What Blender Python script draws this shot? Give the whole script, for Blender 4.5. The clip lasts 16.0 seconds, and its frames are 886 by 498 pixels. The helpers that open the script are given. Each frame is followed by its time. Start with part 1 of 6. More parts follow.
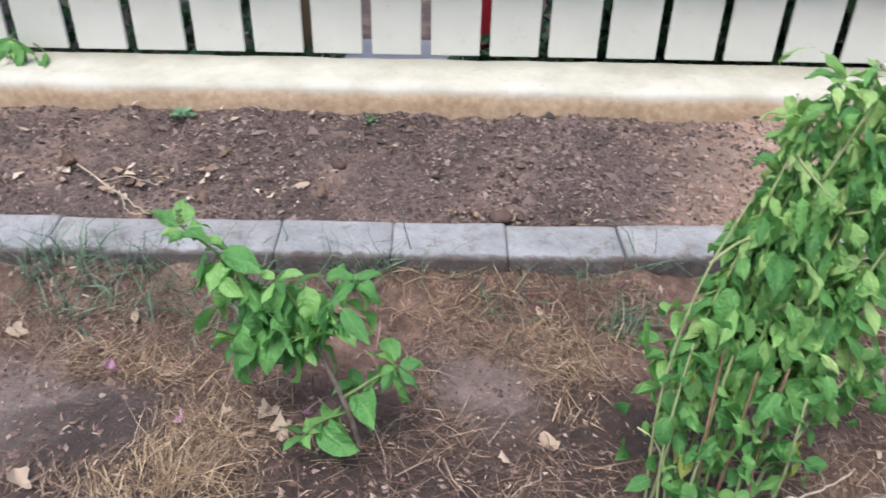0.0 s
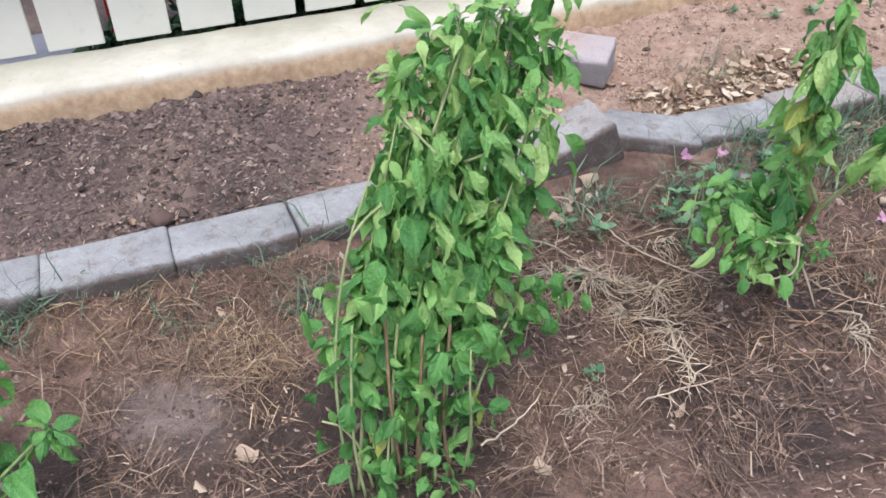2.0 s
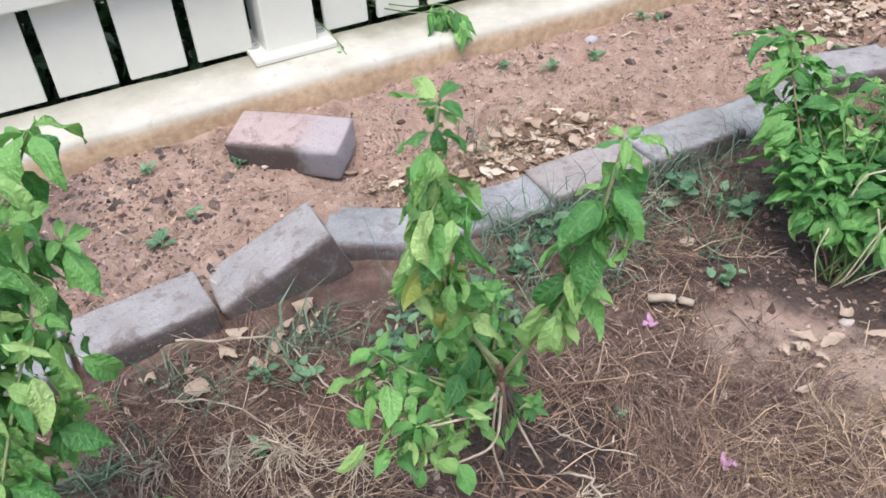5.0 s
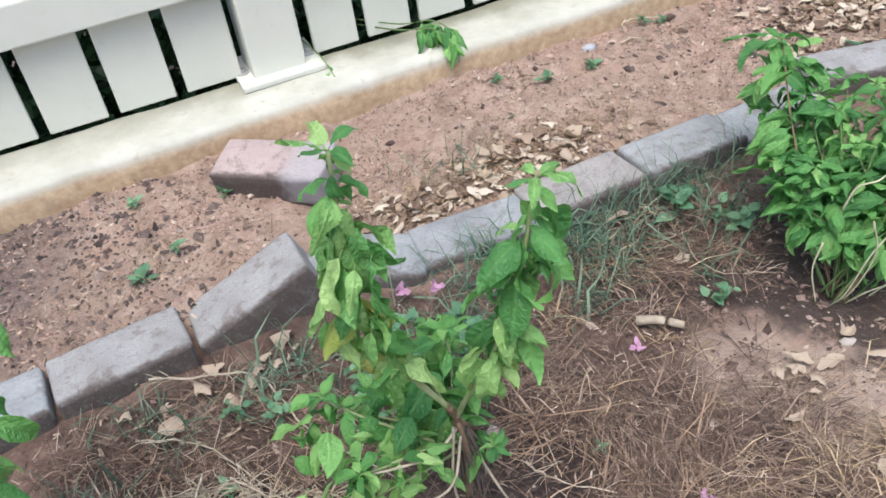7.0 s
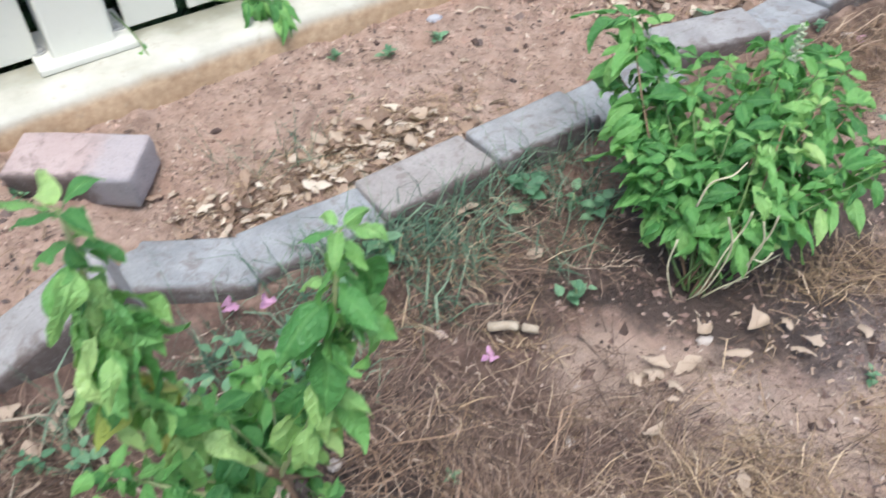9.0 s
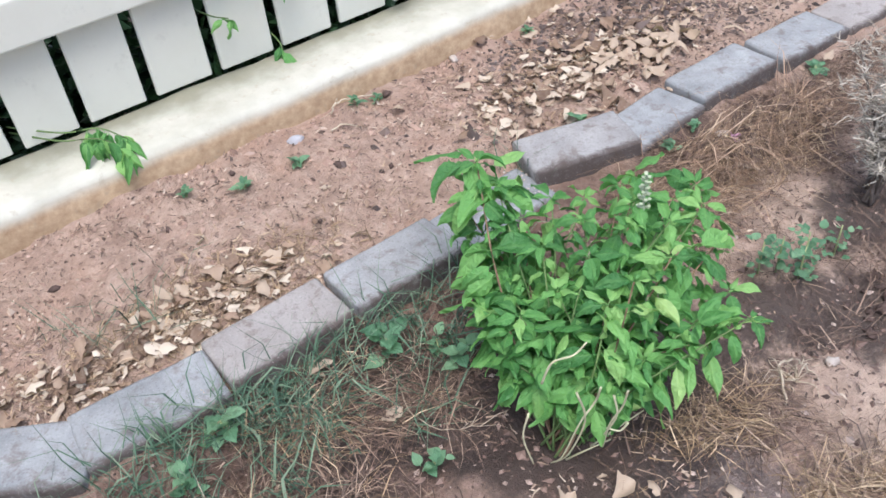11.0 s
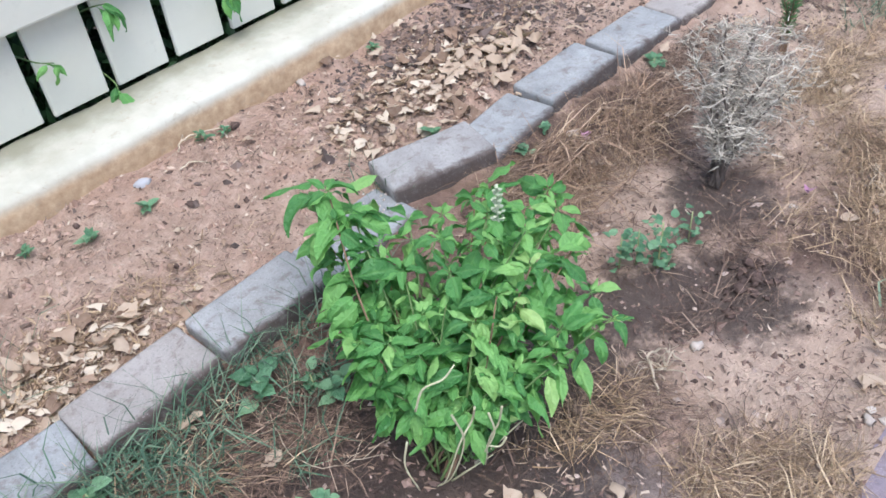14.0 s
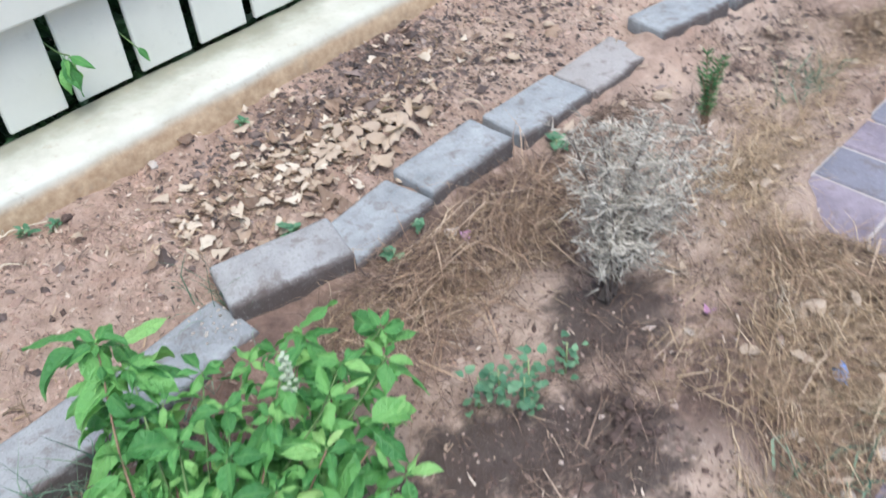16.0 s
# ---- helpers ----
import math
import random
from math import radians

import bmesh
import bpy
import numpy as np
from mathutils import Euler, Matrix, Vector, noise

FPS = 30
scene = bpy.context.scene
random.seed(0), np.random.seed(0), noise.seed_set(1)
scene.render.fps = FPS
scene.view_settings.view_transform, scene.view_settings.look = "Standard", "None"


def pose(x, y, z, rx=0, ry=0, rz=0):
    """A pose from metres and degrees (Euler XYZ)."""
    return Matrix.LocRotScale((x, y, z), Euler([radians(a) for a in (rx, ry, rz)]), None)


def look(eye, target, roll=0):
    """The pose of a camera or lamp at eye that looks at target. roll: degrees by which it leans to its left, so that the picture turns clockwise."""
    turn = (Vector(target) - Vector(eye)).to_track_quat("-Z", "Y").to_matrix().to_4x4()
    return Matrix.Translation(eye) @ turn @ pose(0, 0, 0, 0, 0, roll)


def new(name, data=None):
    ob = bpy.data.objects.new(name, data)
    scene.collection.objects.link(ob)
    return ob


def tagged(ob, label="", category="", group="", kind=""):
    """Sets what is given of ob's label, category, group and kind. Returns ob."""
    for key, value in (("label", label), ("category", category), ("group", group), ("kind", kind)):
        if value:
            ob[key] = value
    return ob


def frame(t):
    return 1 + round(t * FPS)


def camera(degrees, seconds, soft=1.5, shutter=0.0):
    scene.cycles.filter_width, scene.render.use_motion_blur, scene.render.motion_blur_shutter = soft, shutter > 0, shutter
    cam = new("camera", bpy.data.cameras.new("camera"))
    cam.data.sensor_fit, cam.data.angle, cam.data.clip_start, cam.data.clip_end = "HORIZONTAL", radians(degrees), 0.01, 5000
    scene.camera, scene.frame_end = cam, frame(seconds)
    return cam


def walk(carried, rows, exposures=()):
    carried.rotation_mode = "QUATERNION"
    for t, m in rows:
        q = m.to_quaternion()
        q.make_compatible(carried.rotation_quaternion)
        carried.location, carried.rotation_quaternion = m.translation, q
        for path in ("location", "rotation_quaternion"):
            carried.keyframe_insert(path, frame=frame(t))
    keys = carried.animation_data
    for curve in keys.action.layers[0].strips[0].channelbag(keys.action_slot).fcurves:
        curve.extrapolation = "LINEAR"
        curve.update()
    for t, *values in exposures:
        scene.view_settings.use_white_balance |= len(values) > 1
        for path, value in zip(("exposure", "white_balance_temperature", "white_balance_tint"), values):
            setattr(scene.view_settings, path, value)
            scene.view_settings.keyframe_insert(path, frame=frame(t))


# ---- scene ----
cam = camera(54.0, 16.0, soft=1.6, shutter=0.25)

PATH = [
    (0, (-0.044, -0.03, 0.848), (-0.037, 1.605, -0.303), 1.2),
    (0.5, (-0.033, -0.009, 0.849), (0.191, 1.58, -0.345), 1.1),
    (1, (-0.039, 0.01, 0.858), (0.419, 1.556, -0.326), 2.1),
    (1.5, (0.003, 0.032, 0.863), (0.62, 1.491, -0.358), 0.6),
    (2, (0.096, 0.035, 0.857), (0.633, 1.496, -0.399), -0.6),
    (2.5, (0.167, 0.029, 0.854), (0.631, 1.502, -0.417), -0.9),
    (3, (0.214, 0.03, 0.858), (0.76, 1.478, -0.408), -2.1),
    (3.5, (0.291, 0.116, 0.869), (1.019, 1.491, -0.388), -1.1),
    (4, (0.4, 0.216, 0.855), (1.246, 1.528, -0.395), -3.3),
    (4.2, (0.437, 0.204, 0.848), (1.243, 1.534, -0.409), -3.1),
    (6.3, (0.672, 0.178, 0.838), (1.144, 1.672, -0.405), -8.2),
    (6.5, (0.674, 0.178, 0.836), (1.138, 1.675, -0.407), -9.0),
    (7, (0.689, 0.179, 0.838), (1.198, 1.66, -0.407), -8.9),
    (7.5, (0.698, 0.172, 0.835), (1.242, 1.632, -0.419), -7.7),
    (8, (0.701, 0.17, 0.831), (1.256, 1.594, -0.46), -7.4),
    (8.5, (0.718, 0.178, 0.825), (1.281, 1.565, -0.502), -7.6),
    (9, (0.79, 0.278, 0.813), (1.511, 1.558, -0.544), -4.5),
    (9.2, (0.832, 0.3, 0.834), (1.619, 1.574, -0.492), -4.4),
    (11.3, (1.017, 0.347, 0.888), (1.845, 1.581, -0.45), -6.2),
    (11.5, (1.019, 0.352, 0.884), (1.874, 1.563, -0.458), -6.4),
    (12, (1.03, 0.365, 0.89), (1.923, 1.521, -0.476), -6.5),
    (12.5, (1.036, 0.361, 0.888), (1.977, 1.481, -0.475), -5.9),
    (13, (1.04, 0.354, 0.882), (1.995, 1.465, -0.48), -6.2),
    (13.5, (1.055, 0.342, 0.886), (2.042, 1.445, -0.459), -6.6),
    (14, (1.056, 0.342, 0.891), (2.071, 1.425, -0.45), -5.6),
    (14.5, (1.081, 0.315, 0.893), (2.173, 1.384, -0.397), -4.5),
    (14.8, (1.104, 0.289, 0.897), (2.356, 1.282, -0.306), -2.3),
    (15, (1.144, 0.254, 0.9), (2.364, 1.219, -0.357), -2.7),
    (15.5, (1.215, 0.282, 0.879), (2.33, 1.23, -0.485), -4.8),
    (16, (1.374, 0.359, 0.882), (2.396, 1.439, -0.455), -4.6),
]
SKY, SUN, EXPOSURE = 0.14, 1.4, 0.89
walk(cam, [(t, look(eye, target, roll)) for t, eye, target, roll in PATH],
     [(0.0, EXPOSURE - 0.06, 6050, 12), (2.5, EXPOSURE - 0.01, 6000, 13), (3.5, EXPOSURE + 0.08, 6050, 15), (4.2, EXPOSURE + 0.04, 6050, 15), (6.4, EXPOSURE - 0.06, 5930, 9), (8.0, EXPOSURE - 0.06, 5940, 8),
      (9.0, EXPOSURE + 0.02, 5900, 8), (11.5, EXPOSURE - 0.03, 5820, 11), (13.0, EXPOSURE - 0.03, 5700, 10), (14.5, EXPOSURE - 0.01, 5660, 9), (15.2, EXPOSURE - 0.11, 5640, 9), (15.6, EXPOSURE - 0.13, 5640, 8), (16.0, EXPOSURE + 0.0, 5640, 6)])

# ---- world and light ----
w = bpy.data.worlds.new("sky")
scene.world = w
w.use_nodes = True
wn = w.node_tree.nodes
sky = wn.new("ShaderNodeTexSky")
sky.sky_type, sky.sun_disc = "NISHITA", False
sky.sun_elevation, sky.sun_rotation = radians(69), radians(207)
sky.air_density, sky.dust_density = 1.0, 4.0
w.node_tree.links.new(sky.outputs[0], wn["Background"].inputs[0])
wn["Background"].inputs[1].default_value = SKY
sun = new("sun", bpy.data.lights.new("sun", "SUN"))
sun.data.energy, sun.data.angle, sun.data.color = SUN, radians(35), (1.0, 0.95, 0.88)
sun.matrix_world = look((-0.85, -1.7, 5.0), (0, 0, 0))


# ---- materials ----
def nodes_of(name):
    m = bpy.data.materials.new(name)
    m.use_nodes = True
    t = m.node_tree
    return m, t, t.nodes, t.links, t.nodes["Principled BSDF"]


def ramp(t, fac, stops):
    r = t.nodes.new("ShaderNodeValToRGB")
    while len(r.color_ramp.elements) < len(stops):
        r.color_ramp.elements.new(0.5)
    for e, (p, c) in zip(r.color_ramp.elements, stops):
        e.position, e.color = p, (*c, 1)
    t.links.new(fac, r.inputs[0])
    return r.outputs[0]


def coords(t, kind="Object"):
    return t.nodes.new("ShaderNodeTexCoord").outputs[kind]


def place_of(t):
    return t.nodes.new("ShaderNodeNewGeometry").outputs["Position"]


def noise_of(t, vec, scale, detail=4.0, rough=0.6, distort=0.0):
    n = t.nodes.new("ShaderNodeTexNoise")
    n.inputs["Scale"].default_value, n.inputs["Detail"].default_value = scale, detail
    n.inputs["Roughness"].default_value, n.inputs["Distortion"].default_value = rough, distort
    t.links.new(vec, n.inputs["Vector"])
    return n.outputs["Fac"]


def blend(t, fac, a, b, kind="MIX"):
    m = t.nodes.new("ShaderNodeMix")
    m.data_type, m.blend_type = "RGBA", kind
    for s, v in ((0, fac), (6, a), (7, b)):
        if hasattr(v, "links"):
            t.links.new(v, m.inputs[s])
        else:
            m.inputs[s].default_value = v if s == 0 else (*v, 1)
    return m.outputs[2]


def sums(t, kind, a, b=0.0, c=None, clamp=False):
    m = t.nodes.new("ShaderNodeMath")
    m.operation, m.use_clamp = kind, clamp
    for s, v in enumerate((a, b) if c is None else (a, b, c)):
        if hasattr(v, "links"):
            t.links.new(v, m.inputs[s])
        else:
            m.inputs[s].default_value = v
    return m.outputs[0]


def step(t, v, lo, hi):
    m = t.nodes.new("ShaderNodeMapRange")
    m.interpolation_type = "SMOOTHSTEP"
    m.inputs[1].default_value, m.inputs[2].default_value = lo, hi
    t.links.new(v, m.inputs[0])
    return m.outputs[0]


def bump(t, height, strength, distance, bsdf):
    b = t.nodes.new("ShaderNodeBump")
    b.inputs["Strength"].default_value, b.inputs["Distance"].default_value = strength, distance
    t.links.new(height, b.inputs["Height"])
    t.links.new(b.outputs[0], bsdf.inputs["Normal"])


def random_of(t, island=False):
    if island:
        return t.nodes.new("ShaderNodeNewGeometry").outputs["Random Per Island"]
    return t.nodes.new("ShaderNodeObjectInfo").outputs["Random"]


def soil_material():
    m, t, n, l, b = nodes_of("soil")
    p = place_of(t)
    sep = n.new("ShaderNodeSeparateXYZ")
    l.new(p, sep.inputs[0])
    big, mid, fine = noise_of(t, p, 3.5, 5), noise_of(t, p, 22, 6, 0.7), noise_of(t, p, 160, 5, 0.7)
    grain = noise_of(t, p, 420, 3, 0.6)
    red = ramp(t, mid, [(0.3, (0.26, 0.174, 0.130)), (0.5, (0.415, 0.293, 0.224)), (0.72, (0.555, 0.418, 0.33))])
    mulch = ramp(t, fine, [(0.3, (0.055, 0.038, 0.034)), (0.5, (0.125, 0.088, 0.078)), (0.72, (0.25, 0.185, 0.165))])
    lawn = ramp(t, mid, [(0.3, (0.075, 0.045, 0.034)), (0.5, (0.185, 0.113, 0.084)), (0.75, (0.36, 0.24, 0.186))])
    # mulch lies in the left part of the bed, red sand in the right part
    edge = sums(t, "ADD", sep.outputs[0], sums(t, "MULTIPLY", sums(t, "SUBTRACT", big, 0.5), 0.9))
    along = ramp(t, sums(t, "MULTIPLY_ADD", sep.outputs[0], 1 / 4.4, 1.25 / 4.4), [((x + 1.25) / 4.4, (y - 1.0,) * 3) for x, y in KERB_LINE])
    across = sums(t, "SUBTRACT", sums(t, "SUBTRACT", sep.outputs[1], 1.0), along)
    side = step(t, sums(t, "ADD", across, sums(t, "MULTIPLY", sums(t, "SUBTRACT", mid, 0.5), 0.03)), 0.0, 0.04)
    # dry reddish patches of the lawn, more of them towards the paving
    lie = sums(t, "SUBTRACT", sep.outputs[0], sums(t, "MULTIPLY", sums(t, "SUBTRACT", sep.outputs[1], 0.9), 0.9))
    dry = step(t, sums(t, "ADD", lie, sums(t, "MULTIPLY", sums(t, "SUBTRACT", big, 0.5), 1.5)), 1.35, 1.85)
    dry = sums(t, "MAXIMUM", dry, sums(t, "MULTIPLY", step(t, big, 0.55, 0.66), 0.55))
    # sandier, more orange drifts in the dry earth
    red = blend(t, sums(t, "MULTIPLY", step(t, noise_of(t, p, 7, 4), 0.5, 0.68), 0.55), red, (0.40, 0.255, 0.185))
    red = blend(t, sums(t, "MULTIPLY", step(t, fine, 0.56, 0.66), 0.45), red, (0.14, 0.095, 0.08))
    mulch = blend(t, sums(t, "MULTIPLY", step(t, noise_of(t, p, 6, 4), 0.46, 0.64), 0.45), mulch, red)
    mulch = blend(t, sums(t, "MULTIPLY", step(t, noise_of(t, p, 4.5, 5, 0.7), 0.5, 0.64), 0.6), mulch, (0.045, 0.033, 0.029))
    bed = blend(t, step(t, edge, 0.22, 0.70), mulch, red)
    floor_col = blend(t, side, blend(t, dry, lawn, red), bed)
    def patch(spots):
        wet = 0.0
        for x, y, r in spots:
            d = n.new("ShaderNodeVectorMath")
            d.operation = "DISTANCE"
            l.new(p, d.inputs[0])
            d.inputs[1].default_value = (x, y, 0)
            k = sums(t, "SUBTRACT", 1.0, step(t, sums(t, "ADD", d.outputs["Value"], sums(t, "MULTIPLY", sums(t, "SUBTRACT", mid, 0.5), 0.16)), r * 0.6, r * 1.25))
            wet = sums(t, "MAXIMUM", k, wet)
        return wet

    # soil darkened under dead grass for dark gaps; damp earth round the watered plants
    floor_col = blend(t, sums(t, "MULTIPLY", patch(TURF), 0.9), floor_col, blend(t, 0.5, lawn, (0.055, 0.037, 0.029)))
    floor_col = blend(t, sums(t, "MULTIPLY", patch(DUST), 0.75), floor_col, ramp(t, mid, [(0.3, (0.405, 0.295, 0.225)), (0.7, (0.59, 0.455, 0.355))]))
    floor_col = blend(t, sums(t, "MULTIPLY", patch(MUDFLAT), 0.85), floor_col, ramp(t, mid, [(0.3, (0.15, 0.115, 0.10)), (0.7, (0.29, 0.235, 0.215))]))
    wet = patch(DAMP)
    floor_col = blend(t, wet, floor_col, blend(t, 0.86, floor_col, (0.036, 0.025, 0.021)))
    speck = blend(t, sums(t, "MULTIPLY", step(t, grain, 0.62, 0.72), 0.35), floor_col, (0.5, 0.40, 0.33))
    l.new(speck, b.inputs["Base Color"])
    l.new(sums(t, "SUBTRACT", 0.93, sums(t, "MULTIPLY", wet, 0.35)), b.inputs["Roughness"])
    bump(t, sums(t, "ADD", sums(t, "ADD", fine, sums(t, "MULTIPLY", mid, 0.4)), sums(t, "MULTIPLY", grain, 0.5)), 0.8, 0.011, b)
    return m


def concrete_material(name, dark, light, tint, mud_shade=0.0, end=None):
    m, t, n, l, b = nodes_of(name)
    c, r = coords(t), random_of(t)
    off = n.new("ShaderNodeVectorMath")
    l.new(c, off.inputs[0])
    l.new(r, off.inputs[1])
    v = off.outputs[0]
    col = ramp(t, noise_of(t, v, 14, 6, 0.65), [(0.3, dark), (0.7, light)])
    col = blend(t, sums(t, "MULTIPLY", step(t, r, 0.55, 0.95), 0.55), col, tint)
    stain = noise_of(t, v, 38, 5, 0.7, 0.4)
    col = blend(t, sums(t, "MULTIPLY", step(t, stain, 0.52, 0.68), 0.55), col, (0.13, 0.095, 0.08))
    # mud on the lawn-facing side, darkened further to stand for its shade
    if mud_shade:
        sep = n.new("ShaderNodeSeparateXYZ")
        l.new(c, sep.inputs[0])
        k = step(t, sums(t, "ADD", sums(t, "MULTIPLY", sep.outputs[1], -1.0), sums(t, "MULTIPLY", sums(t, "SUBTRACT", stain, 0.5), 0.03)), mud_shade, mud_shade + 0.014)
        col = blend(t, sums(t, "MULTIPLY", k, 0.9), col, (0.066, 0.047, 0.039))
        k = step(t, noise_of(t, v, 55, 4, 0.6), 0.56, 0.64)
        col = blend(t, sums(t, "MULTIPLY", k, 0.30), col, (0.16, 0.14, 0.13))
    if end:
        k = step(t, sums(t, "ADD", sep.outputs[0], sums(t, "MULTIPLY", sums(t, "SUBTRACT", stain, 0.5), 0.05)), 0.02, 0.05)
        col = blend(t, sums(t, "MULTIPLY", k, 0.65), col, end)
    grit = noise_of(t, v, 330, 3, 0.7)
    col = blend(t, sums(t, "MULTIPLY", step(t, grit, 0.40, 0.30), 0.35), col, (0.50, 0.49, 0.48))
    col = blend(t, sums(t, "MULTIPLY", step(t, grit, 0.54, 0.70), 0.45), col, (0.09, 0.085, 0.085))
    l.new(col, b.inputs["Base Color"])
    b.inputs["Roughness"].default_value = 0.85
    bump(t, sums(t, "ADD", grit, stain), 0.6, 0.002, b)
    return m


def plinth_material():
    m, t, n, l, b = nodes_of("plinth_render")
    p = place_of(t)
    sep = n.new("ShaderNodeSeparateXYZ")
    l.new(p, sep.inputs[0])
    a = noise_of(t, p, 9, 6, 0.65)
    col = ramp(t, a, [(0.3, (0.385, 0.37, 0.295)), (0.65, (0.53, 0.518, 0.44))])
    # soil splashed up the face and over the lip
    face = sums(t, "SUBTRACT", 1.0, step(t, sums(t, "ADD", sep.outputs[2], sums(t, "MULTIPLY", sums(t, "SUBTRACT", a, 0.5), 0.02)), 0.108, 0.131))
    mud = ramp(t, noise_of(t, p, 60, 5, 0.7), [(0.3, (0.34, 0.225, 0.13)), (0.7, (0.55, 0.415, 0.265))])
    col = blend(t, face, col, mud)
    # grime along the foot of the pickets
    back = sums(t, "MULTIPLY", step(t, sums(t, "ADD", sep.outputs[1], sums(t, "MULTIPLY", sums(t, "SUBTRACT", noise_of(t, p, 16, 5), 0.5), 0.10)), 1.575, 1.645), 0.85)
    back = sums(t, "MULTIPLY", back, sums(t, "ADD", 0.45, sums(t, "MULTIPLY", step(t, sep.outputs[0], 0.5, 1.2), 0.55)))
    col = blend(t, back, col, (0.21, 0.205, 0.14))
    spots = step(t, noise_of(t, p, 45, 6, 0.75), 0.57, 0.66)
    col = blend(t, sums(t, "MULTIPLY", spots, 0.4), col, (0.34, 0.28, 0.20))
    l.new(col, b.inputs["Base Color"])
    b.inputs["Roughness"].default_value = 0.8
    bump(t, noise_of(t, p, 130, 5, 0.7), 0.35, 0.003, b)
    return m


def paint_material():
    m, t, n, l, b = nodes_of("white_paint")
    p = place_of(t)
    col = ramp(t, noise_of(t, p, 7, 5, 0.7), [(0.3, (0.59, 0.585, 0.50)), (0.7, (0.65, 0.645, 0.56))])
    r = random_of(t)
    col = blend(t, sums(t, "MULTIPLY", r, 0.2), col, (0.55, 0.545, 0.475))
    col = blend(t, sums(t, "MULTIPLY", step(t, noise_of(t, p, 34, 6, 0.7), 0.58, 0.7), 0.18), col, (0.33, 0.32, 0.27))
    l.new(col, b.inputs["Base Color"])
    b.inputs["Roughness"].default_value = 0.5
    bump(t, noise_of(t, p, 60, 3), 0.05, 0.001, b)
    return m


def leaf_material(name, stops, translucent=0.3, island=False, rough=0.38):
    """Leaf blade: colour by a random value, pale midrib and veins, some light let through."""
    m, t, n, l, b = nodes_of(name)
    c = coords(t)
    sep = n.new("ShaderNodeSeparateXYZ")
    l.new(c, sep.inputs[0])
    col = ramp(t, random_of(t, island), stops)
    if not island:
        ax = sums(t, "ABSOLUTE", sep.outputs[0], 0.0)
        rib = sums(t, "SUBTRACT", 1.0, step(t, ax, 0.012, 0.035))
        vein = sums(t, "SINE", sums(t, "MULTIPLY", sums(t, "SUBTRACT", sep.outputs[1], sums(t, "MULTIPLY", ax, 0.9)), 52.0))
        vein = sums(t, "MULTIPLY", step(t, vein, 0.5, 1.0), 0.3)
        pale = sums(t, "MULTIPLY", sums(t, "MAXIMUM", rib, vein), 0.11)
        col = blend(t, pale, col, tuple(1.15 * v for v in stops[-1][1]))
        bump(t, sums(t, "ADD", sums(t, "MAXIMUM", rib, vein), sums(t, "MULTIPLY", noise_of(t, c, 9.0, 2), 1.5)), 0.35, 0.03, b)
    mott = noise_of(t, c if not island else place_of(t), 4.0 if not island else 120.0, 4)
    col = blend(t, sums(t, "MULTIPLY", step(t, mott, 0.4, 0.75), 0.14), col, stops[-1][1])
    l.new(col, b.inputs["Base Color"])
    b.inputs["Roughness"].default_value = rough
    b.inputs["Specular IOR Level"].default_value = 0.4
    tr = n.new("ShaderNodeBsdfTranslucent")
    l.new(blend(t, 1.0, col, (1.1, 1.22, 0.85), "MULTIPLY"), tr.inputs[0])
    mx = n.new("ShaderNodeMixShader")
    mx.inputs[0].default_value = translucent
    l.new(b.outputs[0], mx.inputs[1])
    l.new(tr.outputs[0], mx.inputs[2])
    l.new(mx.outputs[0], n["Material Output"].inputs[0])
    return m


def plain_material(name, dark, light, scale=40, rough=0.8, island=False):
    m, t, n, l, b = nodes_of(name)
    p = place_of(t)
    col = ramp(t, noise_of(t, p, scale, 5, 0.65), [(0.3, dark), (0.7, light)])
    k = random_of(t, island)
    col = blend(t, sums(t, "MULTIPLY", k, 0.55), col, tuple(0.5 * v for v in dark))
    l.new(col, b.inputs["Base Color"])
    b.inputs["Roughness"].default_value = rough
    bump(t, noise_of(t, p, scale * 6, 3), 0.3, 0.002, b)
    return m


def straw_material(name, stops):
    m, t, n, l, b = nodes_of(name)
    col = ramp(t, random_of(t, True), stops)
    l.new(col, b.inputs["Base Color"])
    b.inputs["Roughness"].default_value = 0.7
    return m


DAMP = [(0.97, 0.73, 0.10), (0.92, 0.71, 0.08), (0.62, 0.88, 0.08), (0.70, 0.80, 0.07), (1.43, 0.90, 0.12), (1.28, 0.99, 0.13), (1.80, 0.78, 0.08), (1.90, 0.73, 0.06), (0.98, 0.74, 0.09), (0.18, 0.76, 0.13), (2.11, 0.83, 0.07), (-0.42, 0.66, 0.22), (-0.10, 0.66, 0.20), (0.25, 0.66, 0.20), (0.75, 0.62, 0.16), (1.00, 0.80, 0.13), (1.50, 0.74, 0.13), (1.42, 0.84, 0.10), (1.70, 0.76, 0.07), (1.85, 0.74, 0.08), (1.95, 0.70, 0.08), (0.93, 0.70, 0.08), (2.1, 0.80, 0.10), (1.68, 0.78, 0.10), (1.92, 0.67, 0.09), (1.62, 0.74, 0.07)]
KERB_LINE = ((-1.2, 1.138), (0.2, 1.138), (0.54, 1.163), (0.74, 1.192), (0.92, 1.178), (1.07, 1.146), (1.65, 1.160), (1.84, 1.176), (2.6, 1.168), (3.1, 1.125))
